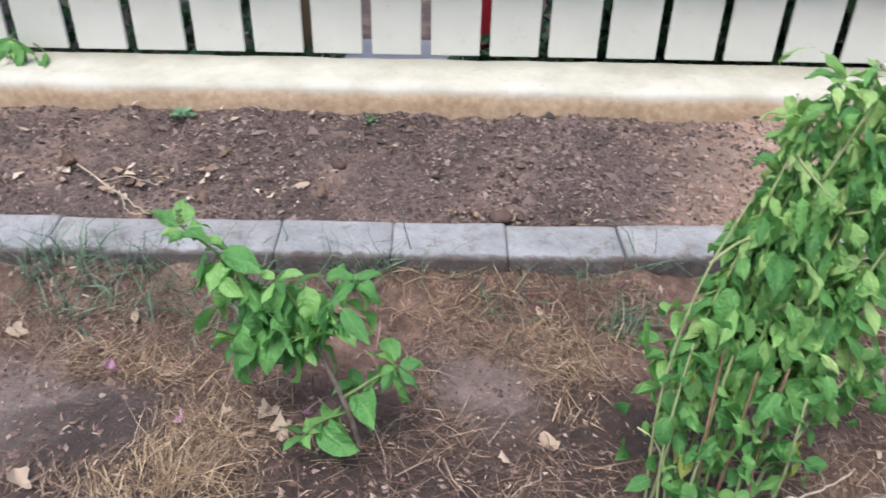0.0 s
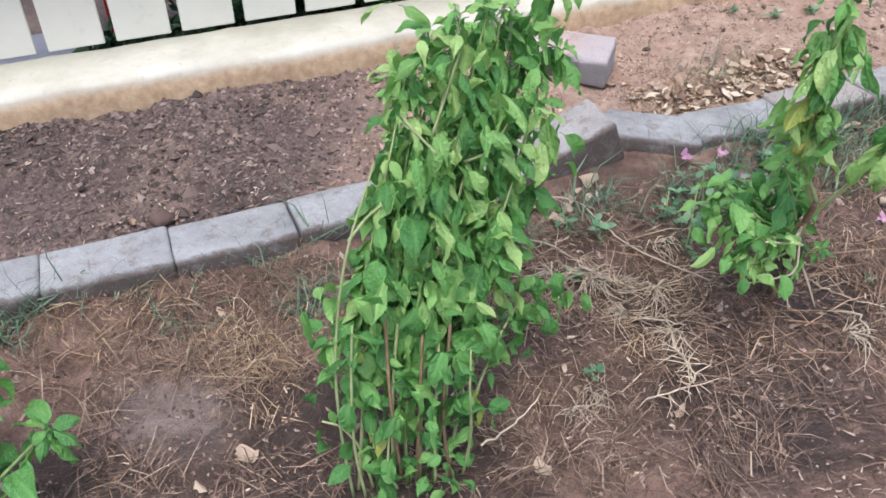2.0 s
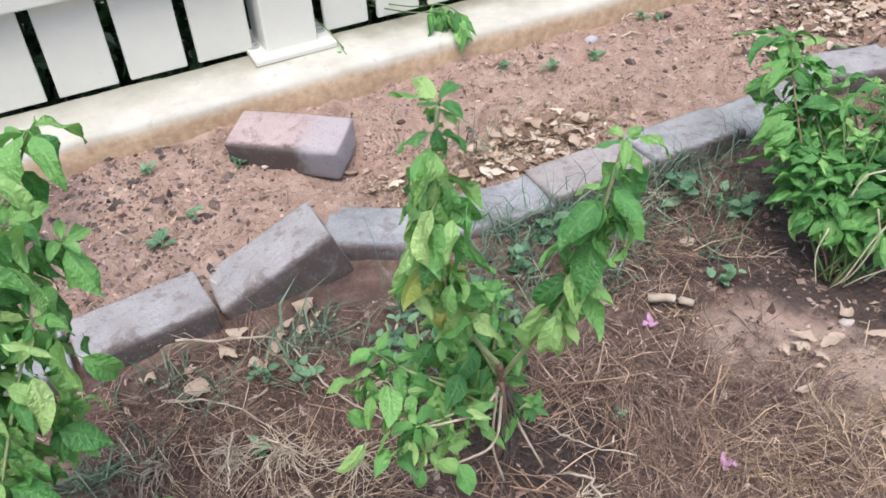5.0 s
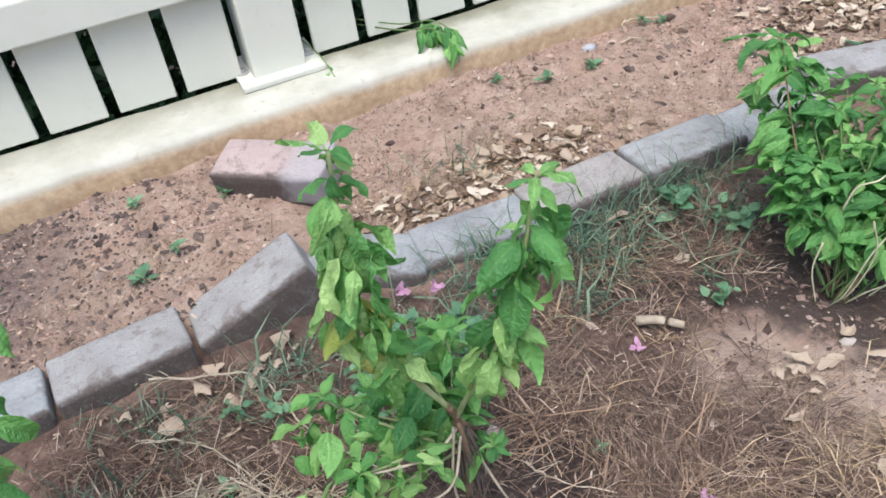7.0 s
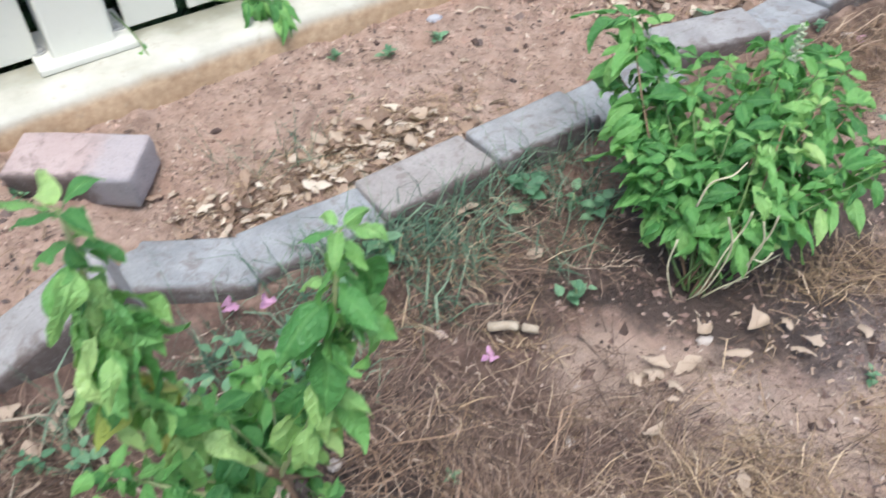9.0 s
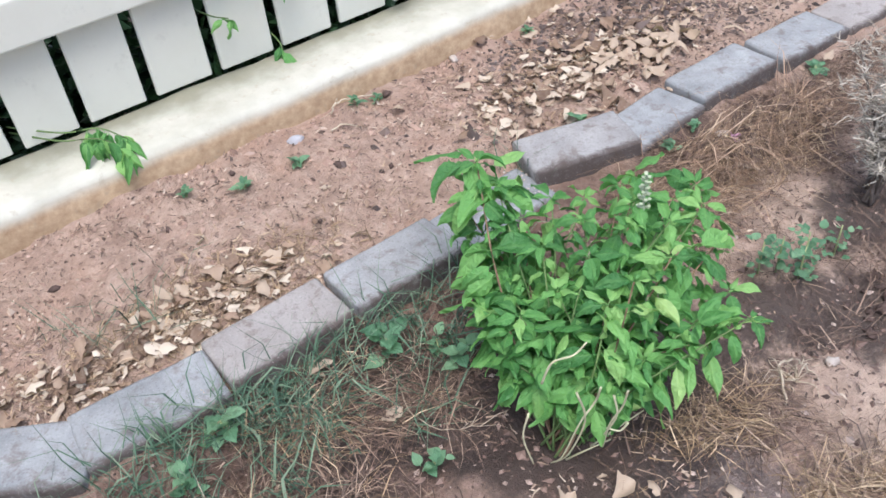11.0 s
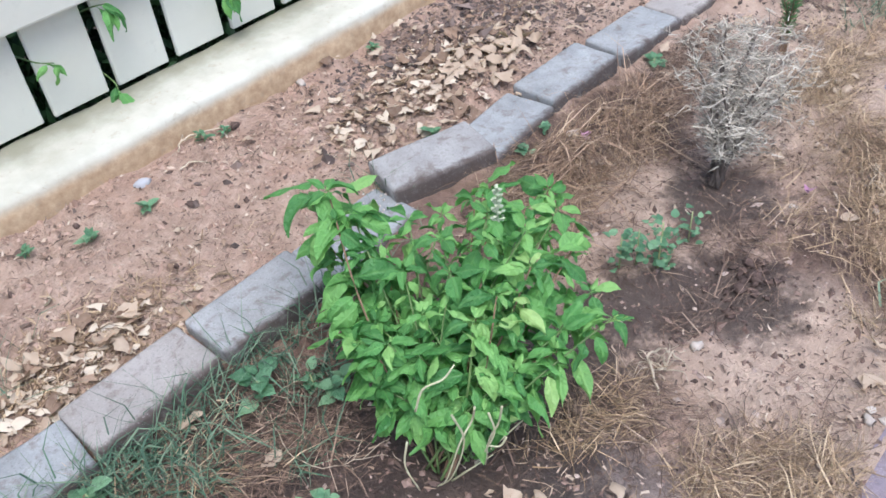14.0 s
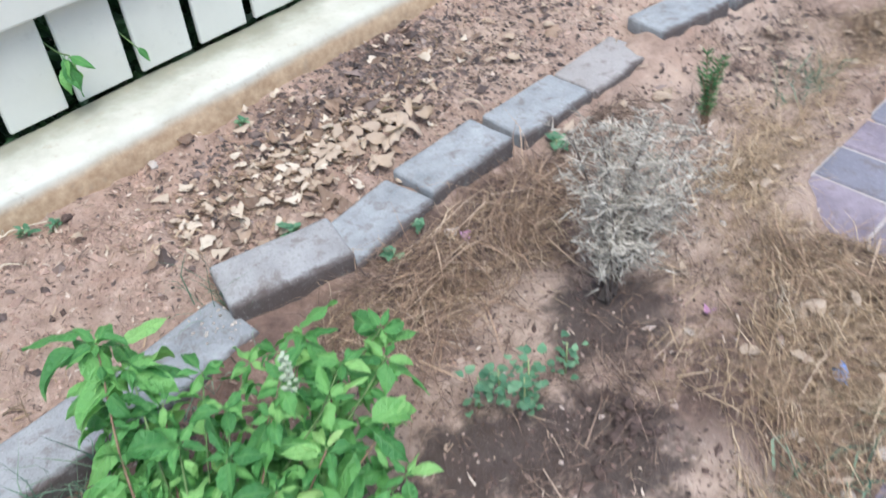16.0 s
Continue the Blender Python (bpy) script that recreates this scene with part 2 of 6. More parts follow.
DUST = [(1.27, 0.75, 0.08), (1.40, 0.55, 0.07), (1.33, 0.65, 0.10), (1.80, 0.58, 0.10), (2.62, 0.90, 0.20), (2.95, 1.0, 0.16), (2.40, 0.96, 0.10), (2.45, 1.36, 0.14), (2.8, 1.36, 0.20), (1.90, 0.54, 0.13), (1.76, 0.47, 0.08), (2.45, 0.80, 0.12), (2.04, 0.91, 0.10), (2.30, 0.84, 0.12), (2.3, 0.74, 0.06)]
MUDFLAT = [(-0.50, 0.79, 0.12), (-0.60, 0.81, 0.12), (0.02, 0.86, 0.10), (1.55, 0.62, 0.10)]
CLEAR = [(0.98, 0.73, 0.055), (0.93, 0.70, 0.05), (1.42, 0.72, 0.07), (1.85, 0.76, 0.06), (-0.50, 0.785, 0.095), (-0.60, 0.80, 0.10), (1.80, 0.60, 0.10), (1.90, 0.56, 0.08), (0.02, 0.86, 0.07), (1.56, 0.62, 0.06)]
TURF = [(2.33, 1.47, 0.13), (2.72, 1.42, 0.10), (2.1, 1.42, 0.10), (3.08, 0.85, 0.10), (2.22, 0.52, 0.15), (2.08, 0.57, 0.12), (2.05, 0.46, 0.10), (2.33, 0.56, 0.13), (2.36, 0.48, 0.08), (2.02, 1.03, 0.14), (2.18, 1.03, 0.12), (1.64, 0.69, 0.08), (0.65, 0.82, 0.22), (0.80, 1.0, 0.18), (0.55, 0.97, 0.14), (0.95, 0.95, 0.14), (1.10, 0.75, 0.20), (1.20, 1.0, 0.16), (-0.32, 0.72, 0.12), (-0.50, 0.92, 0.12), (1.20, 0.60, 0.12)]
SOIL = soil_material()
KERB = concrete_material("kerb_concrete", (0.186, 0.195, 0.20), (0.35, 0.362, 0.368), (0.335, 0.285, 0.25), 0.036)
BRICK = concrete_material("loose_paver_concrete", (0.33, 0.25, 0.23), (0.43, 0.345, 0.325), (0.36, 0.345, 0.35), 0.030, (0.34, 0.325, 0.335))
PAVER = concrete_material("paver_concrete", (0.15, 0.12, 0.145), (0.29, 0.245, 0.275), (0.15, 0.17, 0.20))
SAND = plain_material("joint_sand", (0.44, 0.385, 0.35), (0.62, 0.56, 0.52), 90, 0.95)
PLINTH = plinth_material()
PAINT = paint_material()
BASIL = leaf_material("basil_leaf", [(0.0, (0.056, 0.185, 0.048)), (0.4, (0.108, 0.295, 0.078)), (0.75, (0.178, 0.395, 0.108)), (1.0, (0.28, 0.50, 0.155))], 0.30, False, 0.46)
WILTED = leaf_material("wilted_leaf", [(0.0, (0.16, 0.35, 0.095)), (0.5, (0.26, 0.46, 0.14)), (1.0, (0.39, 0.56, 0.20))])
YELLOW = leaf_material("yellow_leaf", [(0.0, (0.28, 0.38, 0.07)), (1.0, (0.47, 0.47, 0.13))])
WEED = leaf_material("weed_leaf", [(0.0, (0.05, 0.13, 0.05)), (0.5, (0.09, 0.20, 0.075)), (1.0, (0.16, 0.28, 0.11))], 0.25, True)
WEEDLEAF = leaf_material("weed_blade", [(0.0, (0.075, 0.18, 0.095)), (0.5, (0.13, 0.27, 0.145)), (1.0, (0.22, 0.37, 0.21))], 0.25)
HEDGE = leaf_material("hedge_leaf", [(0.0, (0.014, 0.038, 0.016)), (0.6, (0.042, 0.10, 0.038)), (1.0, (0.09, 0.19, 0.075))], 0.12, True)
LEAFSTEM = plain_material("leafy_stem", (0.10, 0.18, 0.05), (0.22, 0.31, 0.11), 60, 0.6)
STEM = plain_material("green_stem", (0.27, 0.34, 0.13), (0.47, 0.51, 0.27), 60, 0.6)
WOOD = plain_material("woody_stem", (0.20, 0.12, 0.07), (0.36, 0.24, 0.15), 90, 0.8)
PALE = plain_material("pale_root", (0.42, 0.34, 0.24), (0.66, 0.57, 0.44), 80, 0.8)
DRY = leaf_material("dry_leaf", [(0.0, (0.12, 0.075, 0.052)), (0.3, (0.31, 0.21, 0.145)), (0.65, (0.455, 0.36, 0.27)), (1.0, (0.63, 0.545, 0.435))], 0.15, True, 0.75)
STRAW = straw_material("straw", [(0.0, (0.12, 0.085, 0.05)), (0.4, (0.24, 0.158, 0.088)), (0.75, (0.40, 0.285, 0.165)), (1.0, (0.57, 0.44, 0.29))])
BITS = straw_material("debris_bits", [(0.0, (0.06, 0.04, 0.03)), (0.5, (0.17, 0.11, 0.08)), (0.8, (0.33, 0.24, 0.17)), (1.0, (0.56, 0.46, 0.36))])
HAY = straw_material("brown_hay", [(0.0, (0.052, 0.033, 0.024)), (0.5, (0.145, 0.092, 0.066)), (0.85, (0.265, 0.18, 0.125)), (1.0, (0.44, 0.335, 0.245))])
LONGHAY = straw_material("long_hay", [(0.0, (0.11, 0.065, 0.04)), (0.5, (0.25, 0.155, 0.095)), (0.85, (0.37, 0.25, 0.16)), (1.0, (0.52, 0.40, 0.28))])
GRASS = straw_material("green_grass", [(0.0, (0.035, 0.075, 0.045)), (0.5, (0.075, 0.145, 0.085)), (1.0, (0.20, 0.26, 0.17))])
CHIP = straw_material("soil_chips", [(0.0, (0.03, 0.021, 0.018)), (0.5, (0.092, 0.064, 0.054)), (0.88, (0.165, 0.118, 0.098)), (1.0, (0.29, 0.225, 0.19))])
LAWNCHIP = straw_material("lawn_crumbs", [(0.0, (0.045, 0.029, 0.023)), (0.5, (0.14, 0.088, 0.068)), (0.85, (0.26, 0.175, 0.14)), (1.0, (0.46, 0.37, 0.31))])
REDCHIP = straw_material("red_soil_chips", [(0.0, (0.07, 0.042, 0.032)), (0.12, (0.19, 0.12, 0.088)), (0.5, (0.32, 0.21, 0.158)), (0.92, (0.44, 0.31, 0.24)), (1.0, (0.58, 0.47, 0.37))])
GREY = straw_material("grey_dead_foliage", [(0.0, (0.14, 0.12, 0.095)), (0.5, (0.31, 0.28, 0.225)), (1.0, (0.54, 0.49, 0.405))])
PETAL = plain_material("pink_petal", (0.40, 0.19, 0.31), (0.55, 0.34, 0.46), 60, 0.7)
SHELL = plain_material("pale_stone", (0.45, 0.38, 0.32), (0.64, 0.57, 0.50), 70, 0.7)
SPIKE = plain_material("flower_spike", (0.34, 0.43, 0.24), (0.66, 0.68, 0.54), 300, 0.7)
TWIG = plain_material("dead_twig", (0.10, 0.075, 0.06), (0.22, 0.18, 0.15), 90, 0.85)
STALK = plain_material("pale_stalk", (0.40, 0.39, 0.23), (0.66, 0.64, 0.44), 80, 0.7)
MUD = plain_material("dark_mud", (0.06, 0.038, 0.03), (0.13, 0.085, 0.07), 50, 0.9)
BLUE = plain_material("blue_plastic", (0.16, 0.27, 0.62), (0.32, 0.45, 0.78), 50, 0.4)
RED = plain_material("red_plastic", (0.55, 0.02, 0.03), (0.68, 0.04, 0.05), 30, 0.4)
TAN = plain_material("brown_card", (0.30, 0.20, 0.11), (0.42, 0.30, 0.18), 30, 0.8)
GREYPAINT = plain_material("grey_slab", (0.34, 0.34, 0.36), (0.46, 0.46, 0.48), 20, 0.8)
STEEL = plain_material("bolt_steel", (0.42, 0.42, 0.40), (0.55, 0.55, 0.52), 90, 0.45)

# ---- helpers for building ----
rng = np.random.default_rng(7)


def lattice(ix, iy, seed):
    h = (ix.astype(np.int64) * 374761393 + iy.astype(np.int64) * 668265263 + seed * 982451653) & 0x7FFFFFFF
    h = ((h ^ (h >> 13)) * 1274126177) & 0x7FFFFFFF
    return ((h ^ (h >> 16)) & 0xFFFF) / 65535.0


def relief(x, y, size, seed):
    """Smooth noise from -0.5 to 0.5 with features of that size in metres."""
    x, y = np.asarray(x, float) / size, np.asarray(y, float) / size
    ix, iy = np.floor(x), np.floor(y)
    fx, fy = x - ix, y - iy
    fx, fy = fx * fx * (3 - 2 * fx), fy * fy * (3 - 2 * fy)
    a, b = lattice(ix, iy, seed), lattice(ix + 1, iy, seed)
    c, d = lattice(ix, iy + 1, seed), lattice(ix + 1, iy + 1, seed)
    return (a * (1 - fx) + b * fx) * (1 - fy) + (c * (1 - fx) + d * fx) * fy - 0.5


def ease(v, lo, hi):
    k = np.clip((np.asarray(v, float) - lo) / (hi - lo), 0, 1)
    return k * k * (3 - 2 * k)


def ground_z(x, y):
    x, y = np.asarray(x, float), np.asarray(y, float)
    line = np.interp(x, [q[0] for q in KERB_LINE], [q[1] for q in KERB_LINE])
    rough = 0.030 * relief(x, y, 0.30, 1) + 0.018 * relief(x, y, 0.09, 2) + 0.011 * relief(x, y, 0.035, 3) + 0.006 * relief(x, y, 0.016, 4)
    lawn = -0.006 + rough + (0.028 - 0.016 * ease(x, 0.2, 0.5) + 0.010 * ease(x, 0.83, 0.93) + 0.008 * ease(x, 1.2, 1.7)) * ease(y, 1.0, 1.09)
    fine = 0.016 * relief(x, y, 0.20, 5) + 0.014 * relief(x, y, 0.06, 6) + 0.012 * relief(x, y, 0.026, 7) + 0.007 * relief(x, y, 0.014, 8)
    bed = 0.024 + 0.010 * ease(y, 1.2, 1.27) + 0.046 * np.clip((y - 1.2) / 0.32, 0, 1) + fine * (0.55 + 0.45 * ease(y, 1.2, 1.26))
    k = ease(y - line, 0.0, 0.05)
    z = lawn * (1 - k) + bed * k
    z = z - 0.006 * np.exp(-((x - 0.80) ** 2 + (y - 1.36) ** 2) / 0.008)
    z = np.where(y > 1.72, -0.02, z)
    # the paving is let into the ground; loose soil laps over its ends
    wob = 0.03 * relief(x, y, 0.10, 11) + 0.012 * relief(x, y, 0.03, 12)
    strip = ease(-(y + 0.4 * wob), -0.412, -0.392)
    lap = 0.13 * relief(x, y, 0.15, 13) + 0.06 * relief(x, y, 0.06, 14)
    area = ease(x + 0.3 * wob - 0.10 * ease(y, 0.64, 0.74), 2.425, 2.455) * ease(-(y + lap), -0.735, -0.715)
    pave = np.maximum(strip, area)
    near = np.maximum(ease(-(y + 0.4 * wob), -0.52, -0.41), ease(x, 2.28, 2.43) * ease(-(y + wob), -0.85, -0.73))
    z = z * (1 - 0.75 * near) + 0.016 * near
    z = z * (1 - pave) - 0.03 * pave
    far = ease(np.maximum(np.abs(x - 1.2) - 3.2, np.abs(y - 0.8) - 2.2), 0, 1.5)
    return z * (1 - far) - 0.02 * far


def ground_at(x, y):
    return float(ground_z(np.array([x]), np.array([y]))[0])


def mesh_of(name, verts, faces, mat, smooth=False):
    me = bpy.data.meshes.new(name)
    me.from_pydata(verts if isinstance(verts, list) else np.asarray(verts).tolist(), [], faces if isinstance(faces, list) else np.asarray(faces).tolist())
    me.materials.append(mat)
    if smooth:
        me.polygons.foreach_set("use_smooth", [True] * len(me.polygons))
    me.update()
    return me


def from_bm(name, bm, mat, smooth=False):
    me = bpy.data.meshes.new(name)
    bmesh.ops.recalc_face_normals(bm, faces=bm.faces)
    bm.to_mesh(me)
    bm.free()
    me.materials.append(mat)
    if smooth:
        me.polygons.foreach_set("use_smooth", [True] * len(me.polygons))
    return me


def thing(name, place, label, category, group=""):
    ob = new(name)
    ob.empty_display_size = 0.02
    ob.matrix_basis = place if isinstance(place, Matrix) else Matrix.Translation(place)
    return tagged(ob, label, category, group)


def under(parent, name, me, world, label=""):
    ob = new(name, me)
    ob.parent = parent
    ob.matrix_parent_inverse = parent.matrix_basis.inverted()
    ob.matrix_basis = world
    if label:
        ob["label"] = label
    return ob


def box_bm(sx, sy, sz, bevel=0.004, segs=2, wear=0.0, cuts=0, seed=0):
    bm = bmesh.new()
    bmesh.ops.create_cube(bm, size=1)
    bmesh.ops.scale(bm, vec=(sx, sy, sz), verts=bm.verts)
    if bevel:
        bmesh.ops.bevel(bm, geom=list(bm.edges), offset=bevel, segments=segs, affect="EDGES", profile=0.6)
    if cuts:
        bmesh.ops.subdivide_edges(bm, edges=[e for e in bm.edges if e.calc_length() > 0.03], cuts=cuts, use_grid_fill=True)
    if wear:
        for v in bm.verts:
            q = v.co * 38 + Vector((seed * 3.1, seed * 1.7, 0))
            v.co += wear * Vector((noise.noise(q), noise.noise(q + Vector((9, 0, 0))), noise.noise(q + Vector((0, 9, 0)))))
    return bm


def tube(points, r0, r1, sides=6, knots=0.0, close=True):
    """A tapering stem along points, as lists of verts and faces."""
    pts = [Vector(p) for p in points]
    verts, faces = [], []
    for i, p in enumerate(pts):
        d = (pts[min(i + 1, len(pts) - 1)] - pts[max(i - 1, 0)]).normalized()
        a = d.orthogonal().normalized()
        b = d.cross(a)
        k = i / max(1, len(pts) - 1)
        r = (r0 + (r1 - r0) * k) * (1 + knots * math.sin(i * 2.4))
        for s in range(sides):
            ang = 2 * math.pi * s / sides
            verts.append(tuple(p + r * (math.cos(ang) * a + math.sin(ang) * b)))
    for i in range(len(pts) - 1):
        for s in range(sides):
            s2 = (s + 1) % sides
            faces.append((i * sides + s, i * sides + s2, (i + 1) * sides + s2, (i + 1) * sides + s))
    if close:
        faces.append(tuple(range(sides))[::-1])
        faces.append(tuple((len(pts) - 1) * sides + s for s in range(sides)))
    return verts, faces


def joined(pieces):
    verts, faces = [], []
    for v, f in pieces:
        o = len(verts)
        verts += v
        faces += [tuple(i + o for i in face) for face in f]
    return verts, faces


def spline(points, steps=6):
    """Points along a smooth line through the given ones."""
    p = [Vector(q) for q in points]
    p = [2 * p[0] - p[1]] + p + [2 * p[-1] - p[-2]]
    out = []
    for i in range(1, len(p) - 2):
        for s in range(steps):
            t = s / steps
            a, b, c, d = p[i - 1], p[i], p[i + 1], p[i + 2]
            out.append(0.5 * (2 * b + (c - a) * t + (2 * a - 5 * b + 4 * c - d) * t * t + (3 * b - a - 3 * c + d) * t ** 3))
    out.append(p[-2])
    return out


def leaf_mesh(name, mat, width=0.48, droop=0.5, fold=0.25, roll=0.4, wave=0.05, twist=0.0, seed=0):
    """One leaf blade of length 1 along +y on a short stalk: round base, drawn-out tip, arched along its rib, with margins folded up or rolled under."""
    rows, half = 9, 2
    verts, faces = [], []
    p, last = Vector((0, 0.12, 0)), 0.0
    for i in range(rows + 1):
        t = i / rows
        bend = droop * t ** 1.25
        if i:
            step_y = 0.88 / rows
            p = p + Vector((0, math.cos(0.5 * (bend + last)) * step_y, -math.sin(0.5 * (bend + last)) * step_y))
        last = bend
        w = max(0.006, width * 0.5 * (t ** 0.65) * ((1 - t) ** 1.12) / 0.312)
        up = Vector((math.sin(twist * t), 0, math.cos(twist * t)))
        up = Vector((up.x, up.z * math.sin(bend), up.z * math.cos(bend)))
        side = Vector((math.cos(twist * t), -math.sin(twist * t) * math.sin(bend), -math.sin(twist * t) * math.cos(bend)))
        for j in range(-half, half + 1):
            q = j / half
            rise = w * (fold * abs(q) - roll * q * q) + wave * math.sin(9.0 * t + 2.1 * q + seed) * abs(q) * min(1, 4 * t) * (1 - 0.6 * t)
            edge = 1 + (0.05 * (i % 2) if abs(j) == half else 0)
            verts.append(tuple(p + side * (q * w * edge * (1 - 0.18 * abs(roll) * abs(q))) + up * rise))
    k = 2 * half + 1
    for i in range(rows):
        for j in range(k - 1):
            faces.append((i * k + j, i * k + j + 1, (i + 1) * k + j + 1, (i + 1) * k + j))
    sv, sf = tube([(0, 0, 0.0), (0, 0.07, 0.008), (0, 0.14, 0.0)], 0.013, 0.009, 3, close=False)
    o = len(verts)
    verts += sv
    faces += [tuple(i + o for i in f) for f in sf]
    return mesh_of(name, verts, faces, mat, True)


def leaf_set(mat, tag, droops=(0.35, 0.7, 1.1, 1.5), width=0.48):
    """Blades with mixed arching, folded, flat and rolled-under margins."""
    r = random.Random(len(tag) + int(1000 * width) + len(droops))
    out = []
    for n in range(3):
        for d in droops:
            kind = (n + int(10 * d)) % 3
            fold, roll = ((0.55, 0.0), (0.15, 0.55), (0.30, 0.30))[kind]
            out.append(leaf_mesh(tag, mat, width * r.uniform(0.85, 1.15), d * r.uniform(0.8, 1.35), fold * r.uniform(0.7, 1.3), roll * r.uniform(0.7, 1.4), r.uniform(0.04, 0.11), r.uniform(-1.3, 1.3), r.uniform(0, 6)))
    return out


def leaf_pose(pos, heading, pitch, roll, size):
    """Leaf with its base at pos, growing along heading (degrees round z), pitched up or down, rolled."""
    return Matrix.Translation(pos) @ Matrix.Rotation(radians(heading), 4, "Z") @ Matrix.Rotation(radians(pitch), 4, "X") @ Matrix.Rotation(radians(roll), 4, "Y") @ Matrix.Scale(size, 4)


def dress(plant, line, r, start, gap, size, leaves, pitch=(-35, 15), small_tip=True, skip=0.1, yellow=None, yellow_to=0.0, axil=0.35):
    """Leaves in crossed pairs along a stem's line from the share start of its length to its tip, with small ones in the axils."""
    lens = [0.0]
    for a, b in zip(line, line[1:]):
        lens.append(lens[-1] + (b - a).length)
    total, d, turn = lens[-1], start * lens[-1], r.uniform(0, 180)
    while d < total:
        i = max(j for j in range(len(lens)) if lens[j] <= d)
        i = min(i, len(line) - 2)
        p = line[i].lerp(line[i + 1], (d - lens[i]) / max(1e-6, lens[i + 1] - lens[i]))
        k = d / total
        s = size * (1.0 - 0.45 * max(0, (k - 0.75) / 0.25) if small_tip else 1.0)
        for side in (0, 180):
            if r.random() < skip:
                continue
            pool = yellow if yellow and k < start + yellow_to and r.random() < 0.75 else leaves
            lo, hi = pitch
            under(plant, "leaf", r.choice(pool), leaf_pose(p, turn + side + r.uniform(-38, 38), r.uniform(lo, hi) + 25 * max(0, (k - 0.85) / 0.15), r.gauss(0, 24), s * r.uniform(0.6, 1.2)))
            if r.random() < axil:
                under(plant, "leaf", r.choice(leaves), leaf_pose(p, turn + side + r.uniform(-60, 60), r.uniform(lo, hi) + 18, r.gauss(0, 25), s * r.uniform(0.28, 0.5)))
        turn += 90 + r.uniform(-25, 25)
        d += gap * r.uniform(0.75, 1.3)
    for a in range(5):
        under(plant, "leaf", r.choice(leaves), leaf_pose(line[-1], a * 72 + r.uniform(-20, 20), r.uniform(-8, 38), r.gauss(0, 18), size * r.uniform(0.35, 0.8)))


def tuft(plant, centre, spread, n, size, leaves, r, pitch=(-70, 5)):
    """A loose bunch of leaves round a point."""
    for _ in range(n):
        p = Vector(centre) + Vector((r.gauss(0, spread), r.gauss(0, spread), r.gauss(0, spread)))
        under(plant, "leaf", r.choice(leaves), leaf_pose(p, r.uniform(0, 360), r.uniform(*pitch), r.gauss(0, 26), size * r.uniform(0.55, 1.2)))


def stem_part(plant, line, r0, r1, mat=None, label=""):
    v, f = tube(line, r0, r1, 6, 0.05)
    return under(plant, "stem", mesh_of("stem", v, f, mat or STEM, True), Matrix.Identity(4), label)


# ---- ground, plinth and paving ----
def build_ground():
    fx, fy = np.arange(-1.5, 3.7, 0.0105), np.arange(-0.35, 1.74, 0.0105)
    out = np.array([0.3, 1, 2.5, 6, 15, 40, 120, 400.0])
    xs = np.r_[(-1.5 - out)[::-1], fx, fx[-1] + out]
    ys = np.r_[(-0.35 - out)[::-1], fy, fy[-1] + out]
    gx, gy = np.meshgrid(xs, ys)
    v = np.stack([gx, gy, ground_z(gx, gy)], -1).reshape(-1, 3)
    n, m = len(xs), len(ys)
    i = (np.arange(m - 1)[:, None] * n + np.arange(n - 1)).ravel()
    ob = new("ground", mesh_of("ground", v, np.stack([i, i + 1, i + n + 1, i + n], 1), SOIL, True))
    tagged(ob, "brown and reddish garden soil, damp in places", "ground", kind="structure")


def build_plinth():
    bm = bmesh.new()
    rows = 260
    prof = [(1.522, 0.02), (1.520, 0.060), (1.521, 0.100), (1.523, 0.124), (1.530, 0.134), (1.56, 0.1365), (1.62, 0.138), (1.652, 0.1385), (1.660, 0.136), (1.664, 0.120), (1.668, -0.05)]
    grid = []
    for i in range(rows + 1):
        x = -3.2 + 8.4 * i / rows
        grid.append([bm.verts.new((x, y + 0.006 * (noise.noise((x * 6, z * 30, 0))) + 0.004 * noise.noise((x * 22, z * 60, 2)), z + (0.003 * noise.noise((x * 9, y * 9, 5)) if z > 0.1 else 0))) for y, z in prof])
    for a, b in zip(grid, grid[1:]):
        for j in range(len(prof) - 1):
            bm.faces.new((a[j], b[j], b[j + 1], a[j + 1]))
    for g in (grid[0], grid[-1]):
        bm.faces.new(g)
    ob = new("wall_plinth", from_bm("wall_plinth", bm, PLINTH, True))
    tagged(ob, "low cream rendered plinth, soil-stained along its face", "plinth", kind="structure")


build_ground()
build_plinth()


